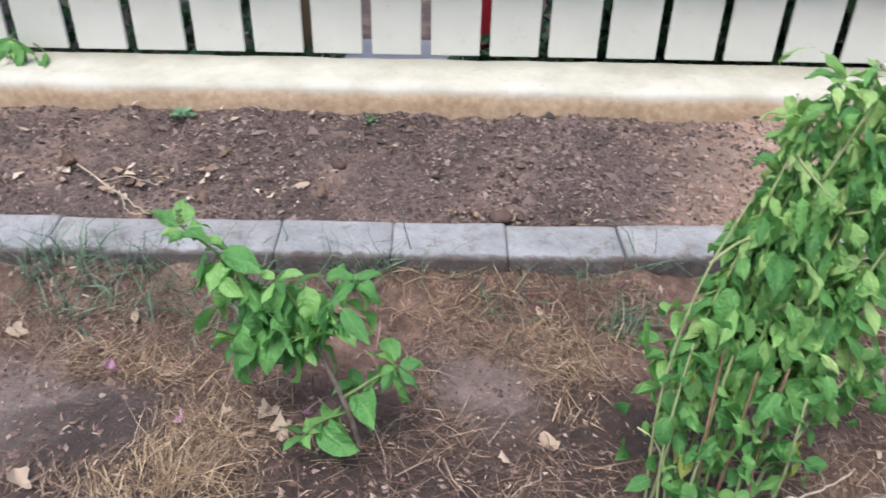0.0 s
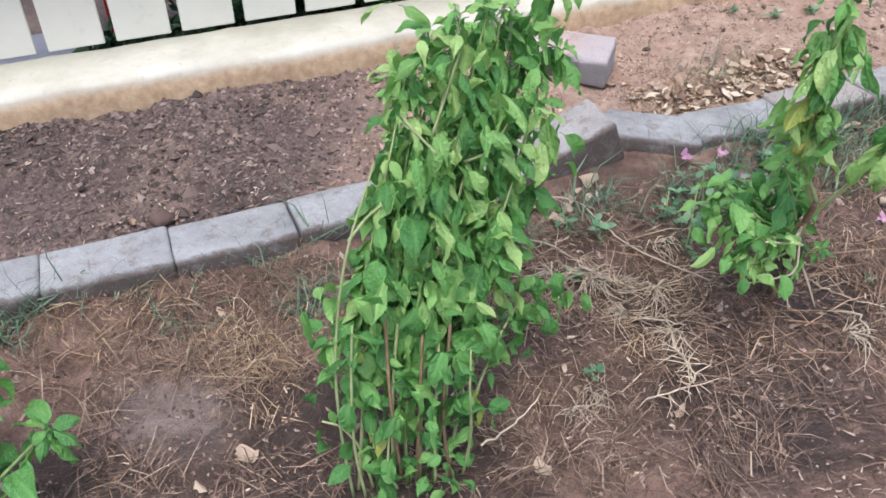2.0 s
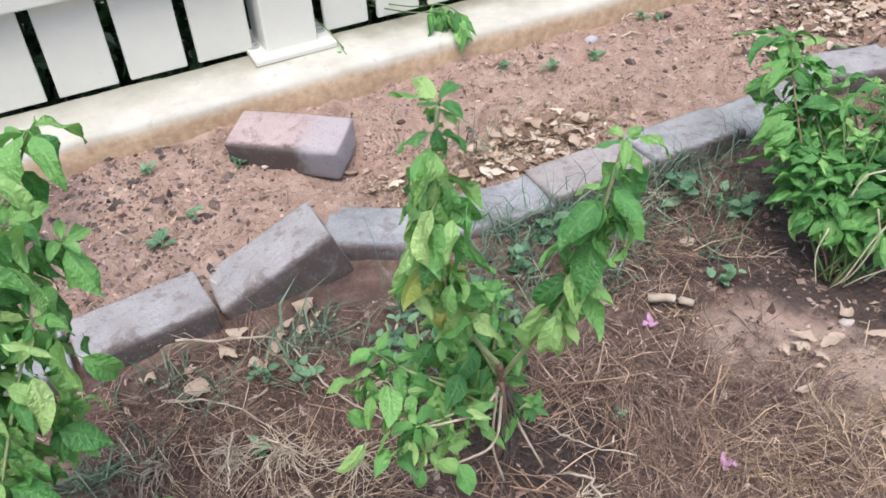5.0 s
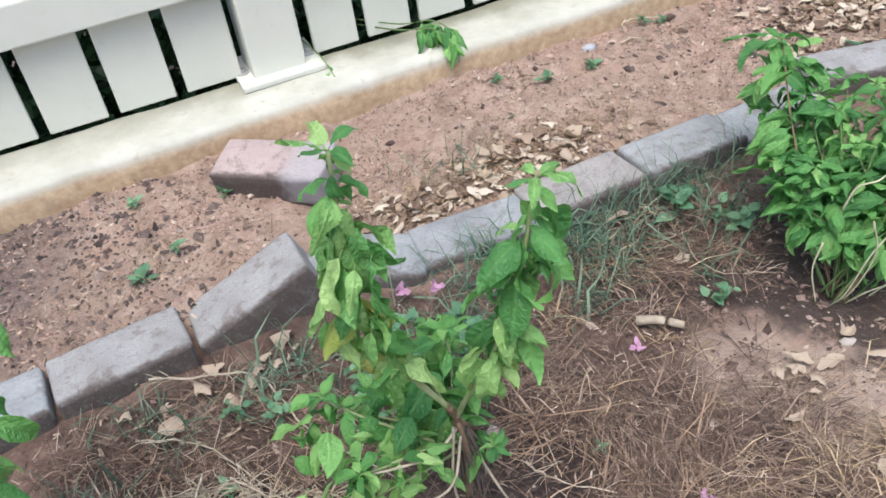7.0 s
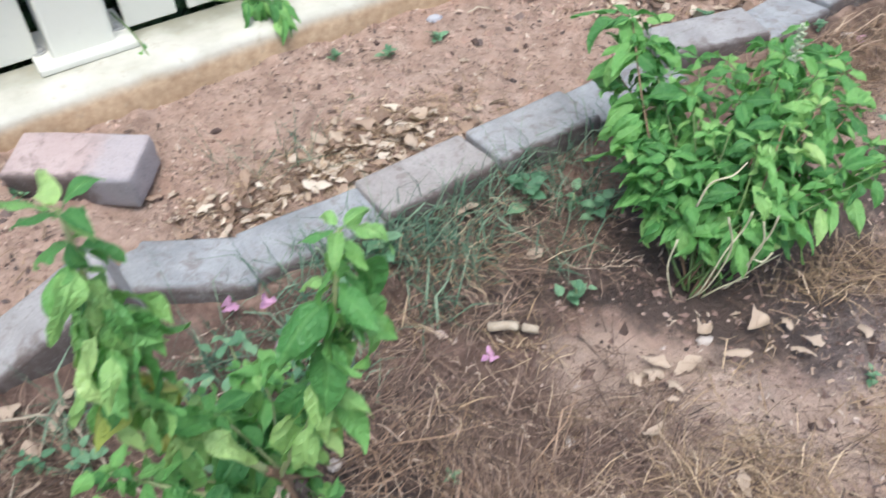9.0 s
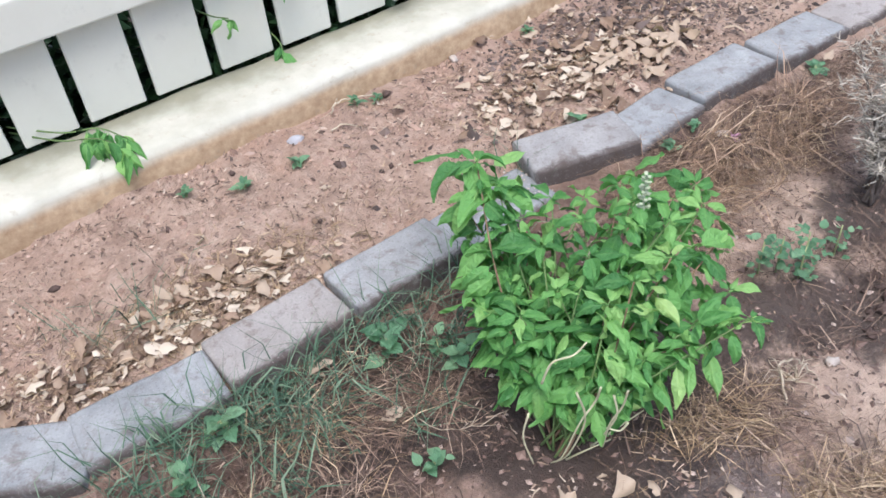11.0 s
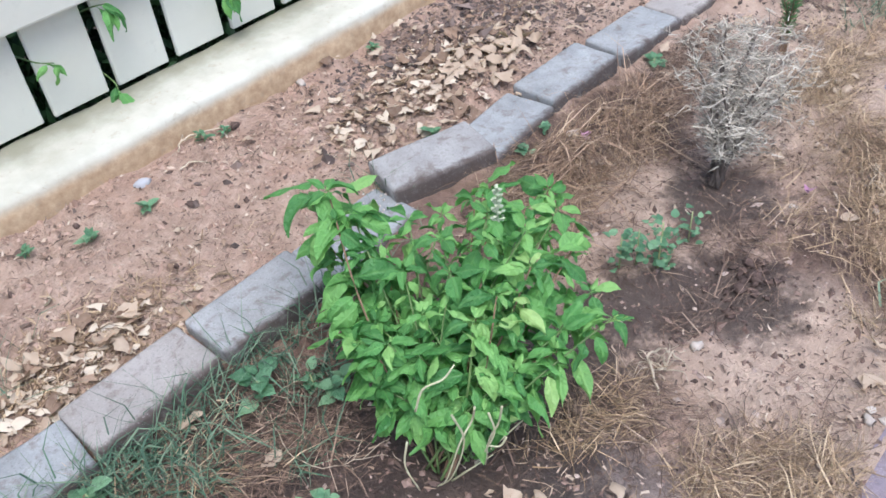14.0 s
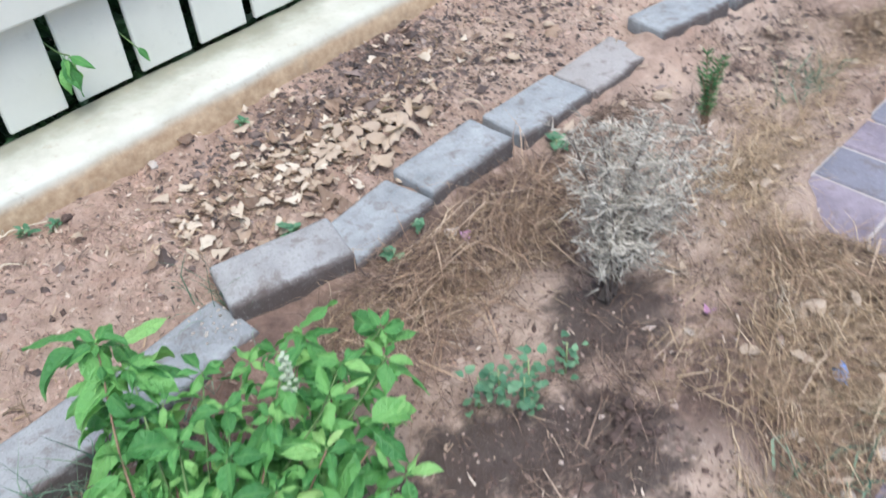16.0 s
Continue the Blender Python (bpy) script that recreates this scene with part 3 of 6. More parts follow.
def build_paving():
    pavement = new("pavement", mesh_of("pavement", [(1.258, -0.664, 0.0085), (4.206, -0.664, 0.0085), (4.206, 0.402, 0.0085), (2.45, 0.402, 0.0085), (2.45, 0.735, 0.0085), (4.206, 0.735, 0.0085), (1.258, 0.402, 0.0085)],
                                           [(0, 1, 2, 3, 6), (3, 2, 5, 4)], SAND))
    tagged(pavement, "purple and grey concrete paving with pale sand joints", "pavement", kind="structure")
    shapes = {}

    def paver(cx, cy, lx, ly):
        key = (round(lx, 3), round(ly, 3))
        if key not in shapes:
            shapes[key] = from_bm("paver", box_bm(lx - 0.0058, ly - 0.0058, 0.05, 0.003, 1), PAVER)
        r = random.Random(int(cx * 1000) * 7 + int(cy * 1000))
        under(pavement, "paver", shapes[key], pose(cx, cy, -0.0125 + r.uniform(-0.0015, 0.0015), r.uniform(-0.5, 0.5), r.uniform(-0.5, 0.5), r.uniform(-0.6, 0.6)))

    x = 1.28
    while x < 2.40:
        paver(x + 0.1, 0.3835, 0.2, 0.1)
        x += 0.2
    for i in range(30):
        for j in range(5):
            if i % 2 and j == 4:
                paver(1.305 + 0.0985 * i, -0.6165, 0.0985, 0.1)
                continue
            paver(1.305 + 0.0985 * i, 0.2335 - 0.2 * j - (0.1 if i % 2 else 0.0), 0.0985, 0.2)
            if i % 2 and j == 0:
                paver(1.305 + 0.0985 * i, 0.2835, 0.0985, 0.1)
    # the path that turns off beside the lawn
    for j, y in enumerate((0.5, 0.36)):
        paver(2.49, y + 0.0 if j == 0 else y - 0.06, 0.118, 0.2)
    for i in range(18):
        cx = 2.49 + (0.0 if i == 0 else 0.108 + 0.098 * (i - 1))
        lx = 0.118 if i == 0 else 0.098
        paver(cx, 0.667, lx, 0.134)
        if i:
            paver(cx, 0.5 if i % 2 else 0.55, lx, 0.2 if i % 2 else 0.1)
            paver(cx, 0.35 if i % 2 else 0.40, lx, 0.1 if i % 2 else 0.2)


build_paving()

# ---- kerb blocks and the loose block ----
def build_kerb():
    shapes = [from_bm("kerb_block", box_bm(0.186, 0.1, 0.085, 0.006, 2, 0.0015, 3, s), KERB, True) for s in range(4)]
    rows = [(-1.14, 1.138, 0.044, 0, 0), (-0.955, 1.137, 0.045, 1, 0), (-0.77, 1.139, 0.046, -1, 0), (-0.585, 1.138, 0.044, 0, 1), (-0.402, 1.137, 0.046, 0.5, 0), (-0.215, 1.139, 0.045, -0.5, 0),
            (-0.028, 1.137, 0.046, 0, -0.5), (0.158, 1.138, 0.044, 0.8, 0), (0.348, 1.148, 0.043, 3, 0.5), (0.542, 1.163, 0.045, 5, -1), (0.744, 1.182, 0.0625, 1, -21), (0.912, 1.178, 0.044, -31, 2),
            (1.075, 1.144, 0.043, -3, 0), (1.264, 1.150, 0.048, 2, 0), (1.459, 1.156, 0.047, 1, 0.5), (1.648, 1.160, 0.040, 3, -1), (1.836, 1.177, 0.066, -17, -2), (1.992, 1.164, 0.044, 7, 1),
            (2.190, 1.176, 0.050, -1, -1), (2.397, 1.170, 0.044, -1, 1), (2.588, 1.168, 0.038, 2, 1.5), (2.825, 1.155, 0.054, -10, -1), (3.03, 1.125, 0.05, -8, 0)]
    for i, (x, y, z, turn, tip) in enumerate(rows):
        label = "grey concrete kerb block set in soil at the bed's edge"
        if abs(tip) > 10:
            label = "grey concrete kerb block tipped up out of line"
        elif z < 0.03:
            label = "grey concrete kerb block half sunk in soil"
        elif abs(turn) > 8:
            label = "grey concrete kerb block turned out of line"
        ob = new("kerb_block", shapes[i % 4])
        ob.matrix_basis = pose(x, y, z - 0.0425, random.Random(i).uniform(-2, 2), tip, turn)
        tagged(ob, label, "kerb block", "kerb blocks along the bed")
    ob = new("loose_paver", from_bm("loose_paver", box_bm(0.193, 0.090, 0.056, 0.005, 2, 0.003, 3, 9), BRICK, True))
    ob.matrix_basis = pose(0.849, 1.406, 0.088, 10, -0.4, -40)
    tagged(ob, "loose pinkish-grey concrete paving block lying on the soil", "paving block")


build_kerb()

# ---- fence ----
def build_fence():
    fence = thing("fence", (0.93, 1.66, 0.139), "white painted metal picket fence with wide pickets on a plinth", "fence")
    gaps = [0.04 + 0.12 * k for k in range(-22, 8)] + [1.0, 1.107, 1.213] + [1.328 + 0.1195 * k for k in range(24)]
    shapes = {}
    for a, b in zip(gaps, gaps[1:]):
        wide = round(b - a - 0.0195, 3)
        if wide not in shapes:
            shapes[wide] = from_bm("picket", box_bm(wide, 0.010, 1.2, 0.002, 1), PAINT)
        under(fence, "picket", shapes[wide], pose((a + b) / 2, 1.660, 0.146 + 0.6))
    for y, z in ((1.640, 0.350), (1.640, 1.22)):
        under(fence, "rail", from_bm("rail", box_bm(7.6, 0.03, 0.07, 0.004, 2), PAINT), pose(1.1, y, z))
    for x in (-1.47, 0.935, 3.335):
        post = under(fence, "post", from_bm("post", box_bm(0.098, 0.098, 1.3, 0.006, 2), PAINT), pose(x, 1.672, 0.139 + 0.65), "square white painted post")
        plate = new("base_plate", from_bm("base_plate", box_bm(0.155, 0.14, 0.011, 0.003, 2), PAINT))
        plate.parent, plate.matrix_basis = post, pose(0, -0.004, -0.645)
        for sx in (-1, 1):
            bm = bmesh.new()
            bmesh.ops.create_cone(bm, cap_ends=True, segments=6, radius1=0.009, radius2=0.008, depth=0.009)
            bmesh.ops.create_cone(bm, cap_ends=True, segments=12, radius1=0.013, radius2=0.013, depth=0.003, matrix=Matrix.Translation((0, 0, -0.003)))
            bolt = new("bolt", from_bm("bolt", bm, STEEL))
            bolt.parent, bolt.matrix_basis = post, pose(sx * 0.064, -0.010, -0.636)


build_fence()


# ---- what shows through the gaps ----
def scatter_leaves(n, lo, hi, size, r, hole=None):
    """Loose small leaves filling a block of space, as one soup of blades."""
    p = r.uniform(lo, hi, (n, 3))
    if hole is not None:
        p = p[~((p[:, 0] > hole[0]) & (p[:, 0] < hole[1]))]
    n = len(p)
    a = r.normal(size=(n, 3))
    a /= np.linalg.norm(a, axis=1)[:, None]
    b = np.cross(a, r.normal(size=(n, 3)))
    b /= np.linalg.norm(b, axis=1)[:, None]
    s = size * r.uniform(0.6, 1.3, (n, 1))
    c = np.cross(a, b)
    v = np.stack([p, p + s * (0.5 * a + 0.28 * b + 0.08 * c), p + s * a, p + s * (0.5 * a - 0.28 * b + 0.08 * c)], 1).reshape(-1, 3)
    i = np.arange(n)[:, None] * 4
    return v, np.r_[np.c_[i, i + 1, i + 2], np.c_[i, i + 2, i + 3]]


def build_beyond():
    v, f = scatter_leaves(15000, (-2.6, 1.90, -0.02), (4.6, 2.35, 0.75), 0.05, rng, (-0.42, 0.16))
    ob = new("hedge", mesh_of("hedge", v, f, HEDGE))
    tagged(ob, "dark green dense hedge behind the fence", "hedge", kind="stuff")
    v, f = scatter_leaves(9000, (-2.6, 1.685, -0.03), (4.6, 1.92, 0.11), 0.04, rng, (-0.42, 0.16))
    ob = new("hedge", mesh_of("hedge", v, f, HEDGE))
    tagged(ob, "dark low foot of the hedge behind the plinth", "hedge", kind="stuff")
    v, f = scatter_leaves(16000, (0.24, 1.76, -0.02), (3.2, 1.98, 0.34), 0.042, np.random.default_rng(77))
    ob = new("hedge", mesh_of("hedge", v, f, HEDGE))
    tagged(ob, "dark green hedge face close behind the pickets", "hedge", kind="stuff")
    v, f = scatter_leaves(2500, (-0.45, 1.74, -0.02), (0.2, 1.86, 0.10), 0.035, rng, (-0.26, -0.02))
    ob = new("hedge", mesh_of("hedge", v, f, HEDGE))
    tagged(ob, "low green plants growing behind the fence", "hedge", kind="stuff")
    ob = new("ground_slab", from_bm("ground_slab", box_bm(0.34, 0.16, 0.10, 0.006, 1), GREYPAINT))
    ob.matrix_basis = pose(-0.15, 1.83, 0.03)
    tagged(ob, "grey concrete block lying behind the fence", "concrete block")
    ob = new("red_crate", from_bm("red_crate", box_bm(0.06, 0.10, 0.36, 0.006, 2), RED))
    ob.matrix_basis = pose(0.068, 1.90, 0.155)
    tagged(ob, "red plastic crate standing behind the fence", "crate")
    ob = new("brown_box", from_bm("brown_box", box_bm(0.05, 0.10, 0.40, 0.004, 1), TAN))
    ob.matrix_basis = pose(-0.362, 1.90, 0.175)
    tagged(ob, "brown cardboard box standing behind the fence", "box")


build_beyond()


# ---- basil plants ----
BROAD = leaf_set(BASIL, "leaf", (0.5, 0.9, 1.3), 0.50)
MID = leaf_set(BASIL, "leaf", (0.4, 0.8, 1.2), 0.41)
DROOP = leaf_set(BASIL, "leaf", (0.9, 1.3, 1.8), 0.37)
NARROW = leaf_set(BASIL, "leaf", (0.5, 1.0, 1.5), 0.32)
PALEG = leaf_set(WILTED, "leaf", (0.7, 1.1, 1.5), 0.34)
YELL = leaf_set(YELLOW, "leaf", (1.0, 1.6), 0.46)


def flower_spike(plant, base, tip, r, width=1.0, mat=None, whorls=26):
    """An upright stalk set with whorls of small bracts."""
    b, t = Vector(base), Vector(tip)
    mid = b.lerp(t, 0.5) + Vector((r.uniform(-0.004, 0.004), r.uniform(-0.004, 0.004), 0))
    pieces = [tube(spline([b, mid, t], 5), 0.0016, 0.0008, 5)]
    for i in range(whorls):
        k = 0.12 + 0.88 * i / whorls
        p = b.lerp(mid, 2 * k) if k < 0.5 else mid.lerp(t, 2 * k - 1)
        a = i * 2.4
        q = p + Vector((math.cos(a), math.sin(a), 0.3)) * 0.0046 * width * (1.15 - 0.7 * k)
        pieces.append(tube([p, q, q + Vector((0, 0, 0.0022))], 0.0009, 0.0017 * width, 5))
    v, f = joined(pieces)
    under(plant, "flower_spike", mesh_of("flower_spike", v, f, mat or SPIKE), Matrix.Identity(4), "small pale flower spike")


def build_small_basil():
    r = random.Random(11)
    x, y = -0.14, 0.735
    plant = thing("basil_plant", (x, y, 0), "small young basil plant with few broad green leaves", "plant", "basil plants along the lawn")
    z = ground_at(x, y) - 0.01
    main = spline([(x, y, z), (-0.155, 0.745, 0.05), (-0.185, 0.77, 0.115), (-0.20, 0.785, 0.15)], 5)
    stem_part(plant, main, 0.0042, 0.003, TWIG)
    limbs = [[(-0.185, 0.77, 0.115), (-0.25, 0.80, 0.17), (-0.31, 0.82, 0.235), (-0.35, 0.83, 0.265)],
             [(-0.19, 0.775, 0.13), (-0.17, 0.80, 0.18), (-0.145, 0.81, 0.205)],
             [(-0.16, 0.75, 0.07), (-0.12, 0.755, 0.10), (-0.095, 0.76, 0.115)],
             [(-0.155, 0.745, 0.05), (-0.19, 0.72, 0.055), (-0.205, 0.705, 0.05)],
             [(-0.19, 0.775, 0.14), (-0.26, 0.78, 0.145), (-0.30, 0.79, 0.13)],
             [(-0.20, 0.785, 0.15), (-0.225, 0.80, 0.19), (-0.24, 0.805, 0.21)]]
    for i, pts in enumerate(limbs):
        line = spline(pts, 5)
        stem_part(plant, line, 0.0022, 0.0014, LEAFSTEM)
        dress(plant, line, r, 0.22, 0.0135, 0.068 if i != 3 else 0.056, BROAD + DROOP, (-62, 4), True, 0.04)
    for c, n in (((-0.25, 0.79, 0.165), 10), ((-0.215, 0.79, 0.19), 10), ((-0.17, 0.785, 0.16), 8), ((-0.29, 0.80, 0.21), 8)):
        tuft(plant, c, 0.016, n, 0.060, BROAD + MID, r, (-65, 0))
    flower_spike(plant, (-0.35, 0.83, 0.265), (-0.352, 0.832, 0.292), r, 1.0, LEAFSTEM, 14)


def build_tall_basil():
    r = random.Random(23)
    x, y = 0.275, 0.645
    plant = thing("basil_plant", (x, y, 0), "tall leggy basil plant with drooping leaves and bare stalks", "plant", "basil plants along the lawn")
    # each stem: foot, knee and tip
    stems = [((0.215, 0.655), (0.245, 0.715, 0.20), (0.335, 0.785, 0.45)), ((0.235, 0.645), (0.275, 0.715, 0.22), (0.365, 0.80, 0.485)), ((0.255, 0.645), (0.30, 0.715, 0.24), (0.395, 0.79, 0.500)),
             ((0.27, 0.64), (0.315, 0.70, 0.24), (0.425, 0.79, 0.505)), ((0.285, 0.64), (0.335, 0.70, 0.24), (0.450, 0.81, 0.490)), ((0.30, 0.635), (0.36, 0.71, 0.22), (0.480, 0.81, 0.455)),
             ((0.315, 0.63), (0.37, 0.69, 0.20), (0.475, 0.77, 0.395)), ((0.26, 0.655), (0.31, 0.74, 0.23), (0.405, 0.855, 0.455)), ((0.24, 0.66), (0.275, 0.74, 0.22), (0.345, 0.845, 0.415)), ((0.30, 0.65), (0.36, 0.74, 0.22), (0.455, 0.86, 0.440))]
    mixed = NARROW + DROOP + MID[:5] + PALEG + PALEG
    for i, (foot, knee, tip) in enumerate(stems):
        line = spline([(*foot, -0.01), Vector((*foot, 0)).lerp(Vector(knee), 0.5) + Vector((r.uniform(-0.01, 0.01), r.uniform(-0.01, 0.01), 0)), knee, Vector(knee).lerp(Vector(tip), 0.55) + Vector((0, -0.006, 0.012)), tip], 6)
        stem_part(plant, line, 0.0024, 0.0011, (STEM, LEAFSTEM, STEM, LEAFSTEM)[i % 4])
        dress(plant, line, r, (0.36, 0.30, 0.42)[i % 3], 0.0105, 0.054, mixed, (-85, 0), True, 0.05, DROOP + PALEG[:6], 0.18)
        if i not in (5, 6):
            top = Vector(tip)
            b = top + Vector((r.gauss(0, 0.010), r.gauss(0, 0.010), -0.03))
            flower_spike(plant, b, b + Vector((r.uniform(-0.006, 0.014), r.uniform(-0.008, 0.014), r.uniform(0.03, 0.055))), r, 0.6, SPIKE, 18)
    # the shoot that leans out to one side, with a leaf hanging from it
    lean = spline([(0.425, 0.79, 0.40), (0.465, 0.805, 0.455), (0.50, 0.82, 0.49), (0.521, 0.829, 0.520)], 6)
    stem_part(plant, lean, 0.0018, 0.0011, LEAFSTEM)
    for a in range(6):
        under(plant, "leaf", r.choice(DROOP), leaf_pose(lean[-1], a * 60 + r.uniform(-15, 15), r.uniform(-42, -8), r.gauss(0, 12), r.uniform(0.048, 0.062)))
    for p, h in ((lean[6], -40), (lean[8], 150), (lean[10], -60), (lean[12], 170), (lean[13], -20)):
        under(plant, "leaf", r.choice(DROOP), leaf_pose(p, h, r.uniform(-65, -35), r.gauss(0, 15), r.uniform(0.045, 0.06)))
    side = spline([(0.455, 0.80, 0.42), (0.49, 0.80, 0.445), (0.515, 0.80, 0.435)], 5)
    stem_part(plant, side, 0.0015, 0.001, LEAFSTEM)
    dress(plant, side, r, 0.35, 0.012, 0.058, DROOP, (-85, -45), False, 0.0)
    # pale bare stalks down one flank and across the leaves
    for pts in ([(0.205, 0.64, 0.0), (0.203, 0.66, 0.10), (0.212, 0.685, 0.19), (0.240, 0.72, 0.285), (0.290, 0.765, 0.365)], [(0.247, 0.73, 0.30), (0.275, 0.735, 0.325), (0.305, 0.738, 0.335)], [(0.218, 0.635, 0.0), (0.214, 0.648, 0.08), (0.222, 0.665, 0.17), (0.232, 0.68, 0.23)], [(0.222, 0.69, 0.14), (0.255, 0.70, 0.18), (0.285, 0.71, 0.20)],
                [(0.314, 0.752, 0.425), (0.320, 0.72, 0.421), (0.329, 0.685, 0.415)], [(0.345, 0.74, 0.40), (0.365, 0.75, 0.44), (0.385, 0.765, 0.475)], [(0.23, 0.645, 0.0), (0.222, 0.655, 0.06), (0.205, 0.66, 0.10), (0.185, 0.665, 0.115)],
                [(0.335, 0.625, 0.0), (0.340, 0.615, 0.08), (0.337, 0.612, 0.16), (0.345, 0.63, 0.20)], [(0.30, 0.625, 0.0), (0.305, 0.635, 0.09), (0.32, 0.66, 0.19)], [(0.36, 0.66, 0.08), (0.40, 0.69, 0.13), (0.44, 0.715, 0.165)],
                [(0.255, 0.63, 0.005), (0.245, 0.625, 0.05), (0.25, 0.63, 0.11)], [(0.38, 0.74, 0.36), (0.405, 0.73, 0.375), (0.425, 0.735, 0.40)]):
        stem_part(plant, spline(pts, 6), 0.0019, 0.0012, STEM, "pale bare stalk")
    for pts in ([(0.28, 0.635, 0.0), (0.29, 0.645, 0.10), (0.305, 0.67, 0.20)], [(0.32, 0.625, 0.0), (0.315, 0.635, 0.10), (0.335, 0.665, 0.21)], [(0.265, 0.645, 0.0), (0.262, 0.66, 0.12), (0.27, 0.69, 0.22)]):
        stem_part(plant, spline(pts, 6), 0.0024, 0.0016, WOOD, "brown woody lower stem")
    # bunches of broad green leaves low down, then in the crown
    for c, w, n, size in (((0.285, 0.72, 0.185), 0.026, 34, 0.050), ((0.24, 0.70, 0.165), 0.020, 24, 0.046), ((0.225, 0.69, 0.11), 0.020, 18, 0.042), ((0.335, 0.69, 0.185), 0.024, 26, 0.046), ((0.375, 0.69, 0.17), 0.022, 20, 0.044), ((0.235, 0.715, 0.245), 0.020, 20, 0.046), ((0.22, 0.71, 0.20), 0.014, 10, 0.044),
                          ((0.492, 0.742, 0.140), 0.017, 24, 0.042), ((0.455, 0.725, 0.125), 0.015, 14, 0.038), ((0.41, 0.70, 0.12), 0.016, 12, 0.038), ((0.245, 0.635, 0.035), 0.020, 18, 0.042), ((0.305, 0.615, 0.04), 0.018, 14, 0.04), ((0.29, 0.635, 0.10), 0.020, 20, 0.040),
                          ((0.345, 0.625, 0.10), 0.014, 10, 0.036), ((0.265, 0.655, 0.125), 0.020, 20, 0.042), ((0.32, 0.635, 0.13), 0.018, 16, 0.042), ((0.23, 0.655, 0.06), 0.016, 10, 0.038), ((0.34, 0.65, 0.20), 0.018, 14, 0.044)):
        tuft(plant, c, w, n, size, BROAD + MID + DROOP[:4], r, (-80, 10))
    for c, w, n in (((0.355, 0.755, 0.38), 0.028, 34), ((0.40, 0.765, 0.40), 0.030, 40), ((0.44, 0.775, 0.40), 0.030, 36), ((0.33, 0.74, 0.32), 0.026, 30), ((0.385, 0.735, 0.32), 0.028, 36), ((0.435, 0.74, 0.31), 0.024, 28), ((0.36, 0.715, 0.26), 0.026, 30), ((0.41, 0.725, 0.245), 0.022, 22), ((0.40, 0.79, 0.46), 0.030, 26), ((0.455, 0.79, 0.455), 0.026, 24), ((0.35, 0.775, 0.45), 0.026, 20), ((0.47, 0.77, 0.36), 0.020, 16), ((0.30, 0.74, 0.36), 0.020, 12), ((0.29, 0.73, 0.29), 0.020, 14)):
        tuft(plant, c, w, n, 0.052, mixed, r, (-88, 0))
    for c in ((0.345, 0.62, 0.135), (0.36, 0.69, 0.15), (0.40, 0.715, 0.135), (0.245, 0.68, 0.20), (0.235, 0.66, 0.10)):
        tuft(plant, c, 0.008, 2, 0.036, YELL, r, (-85, -40))


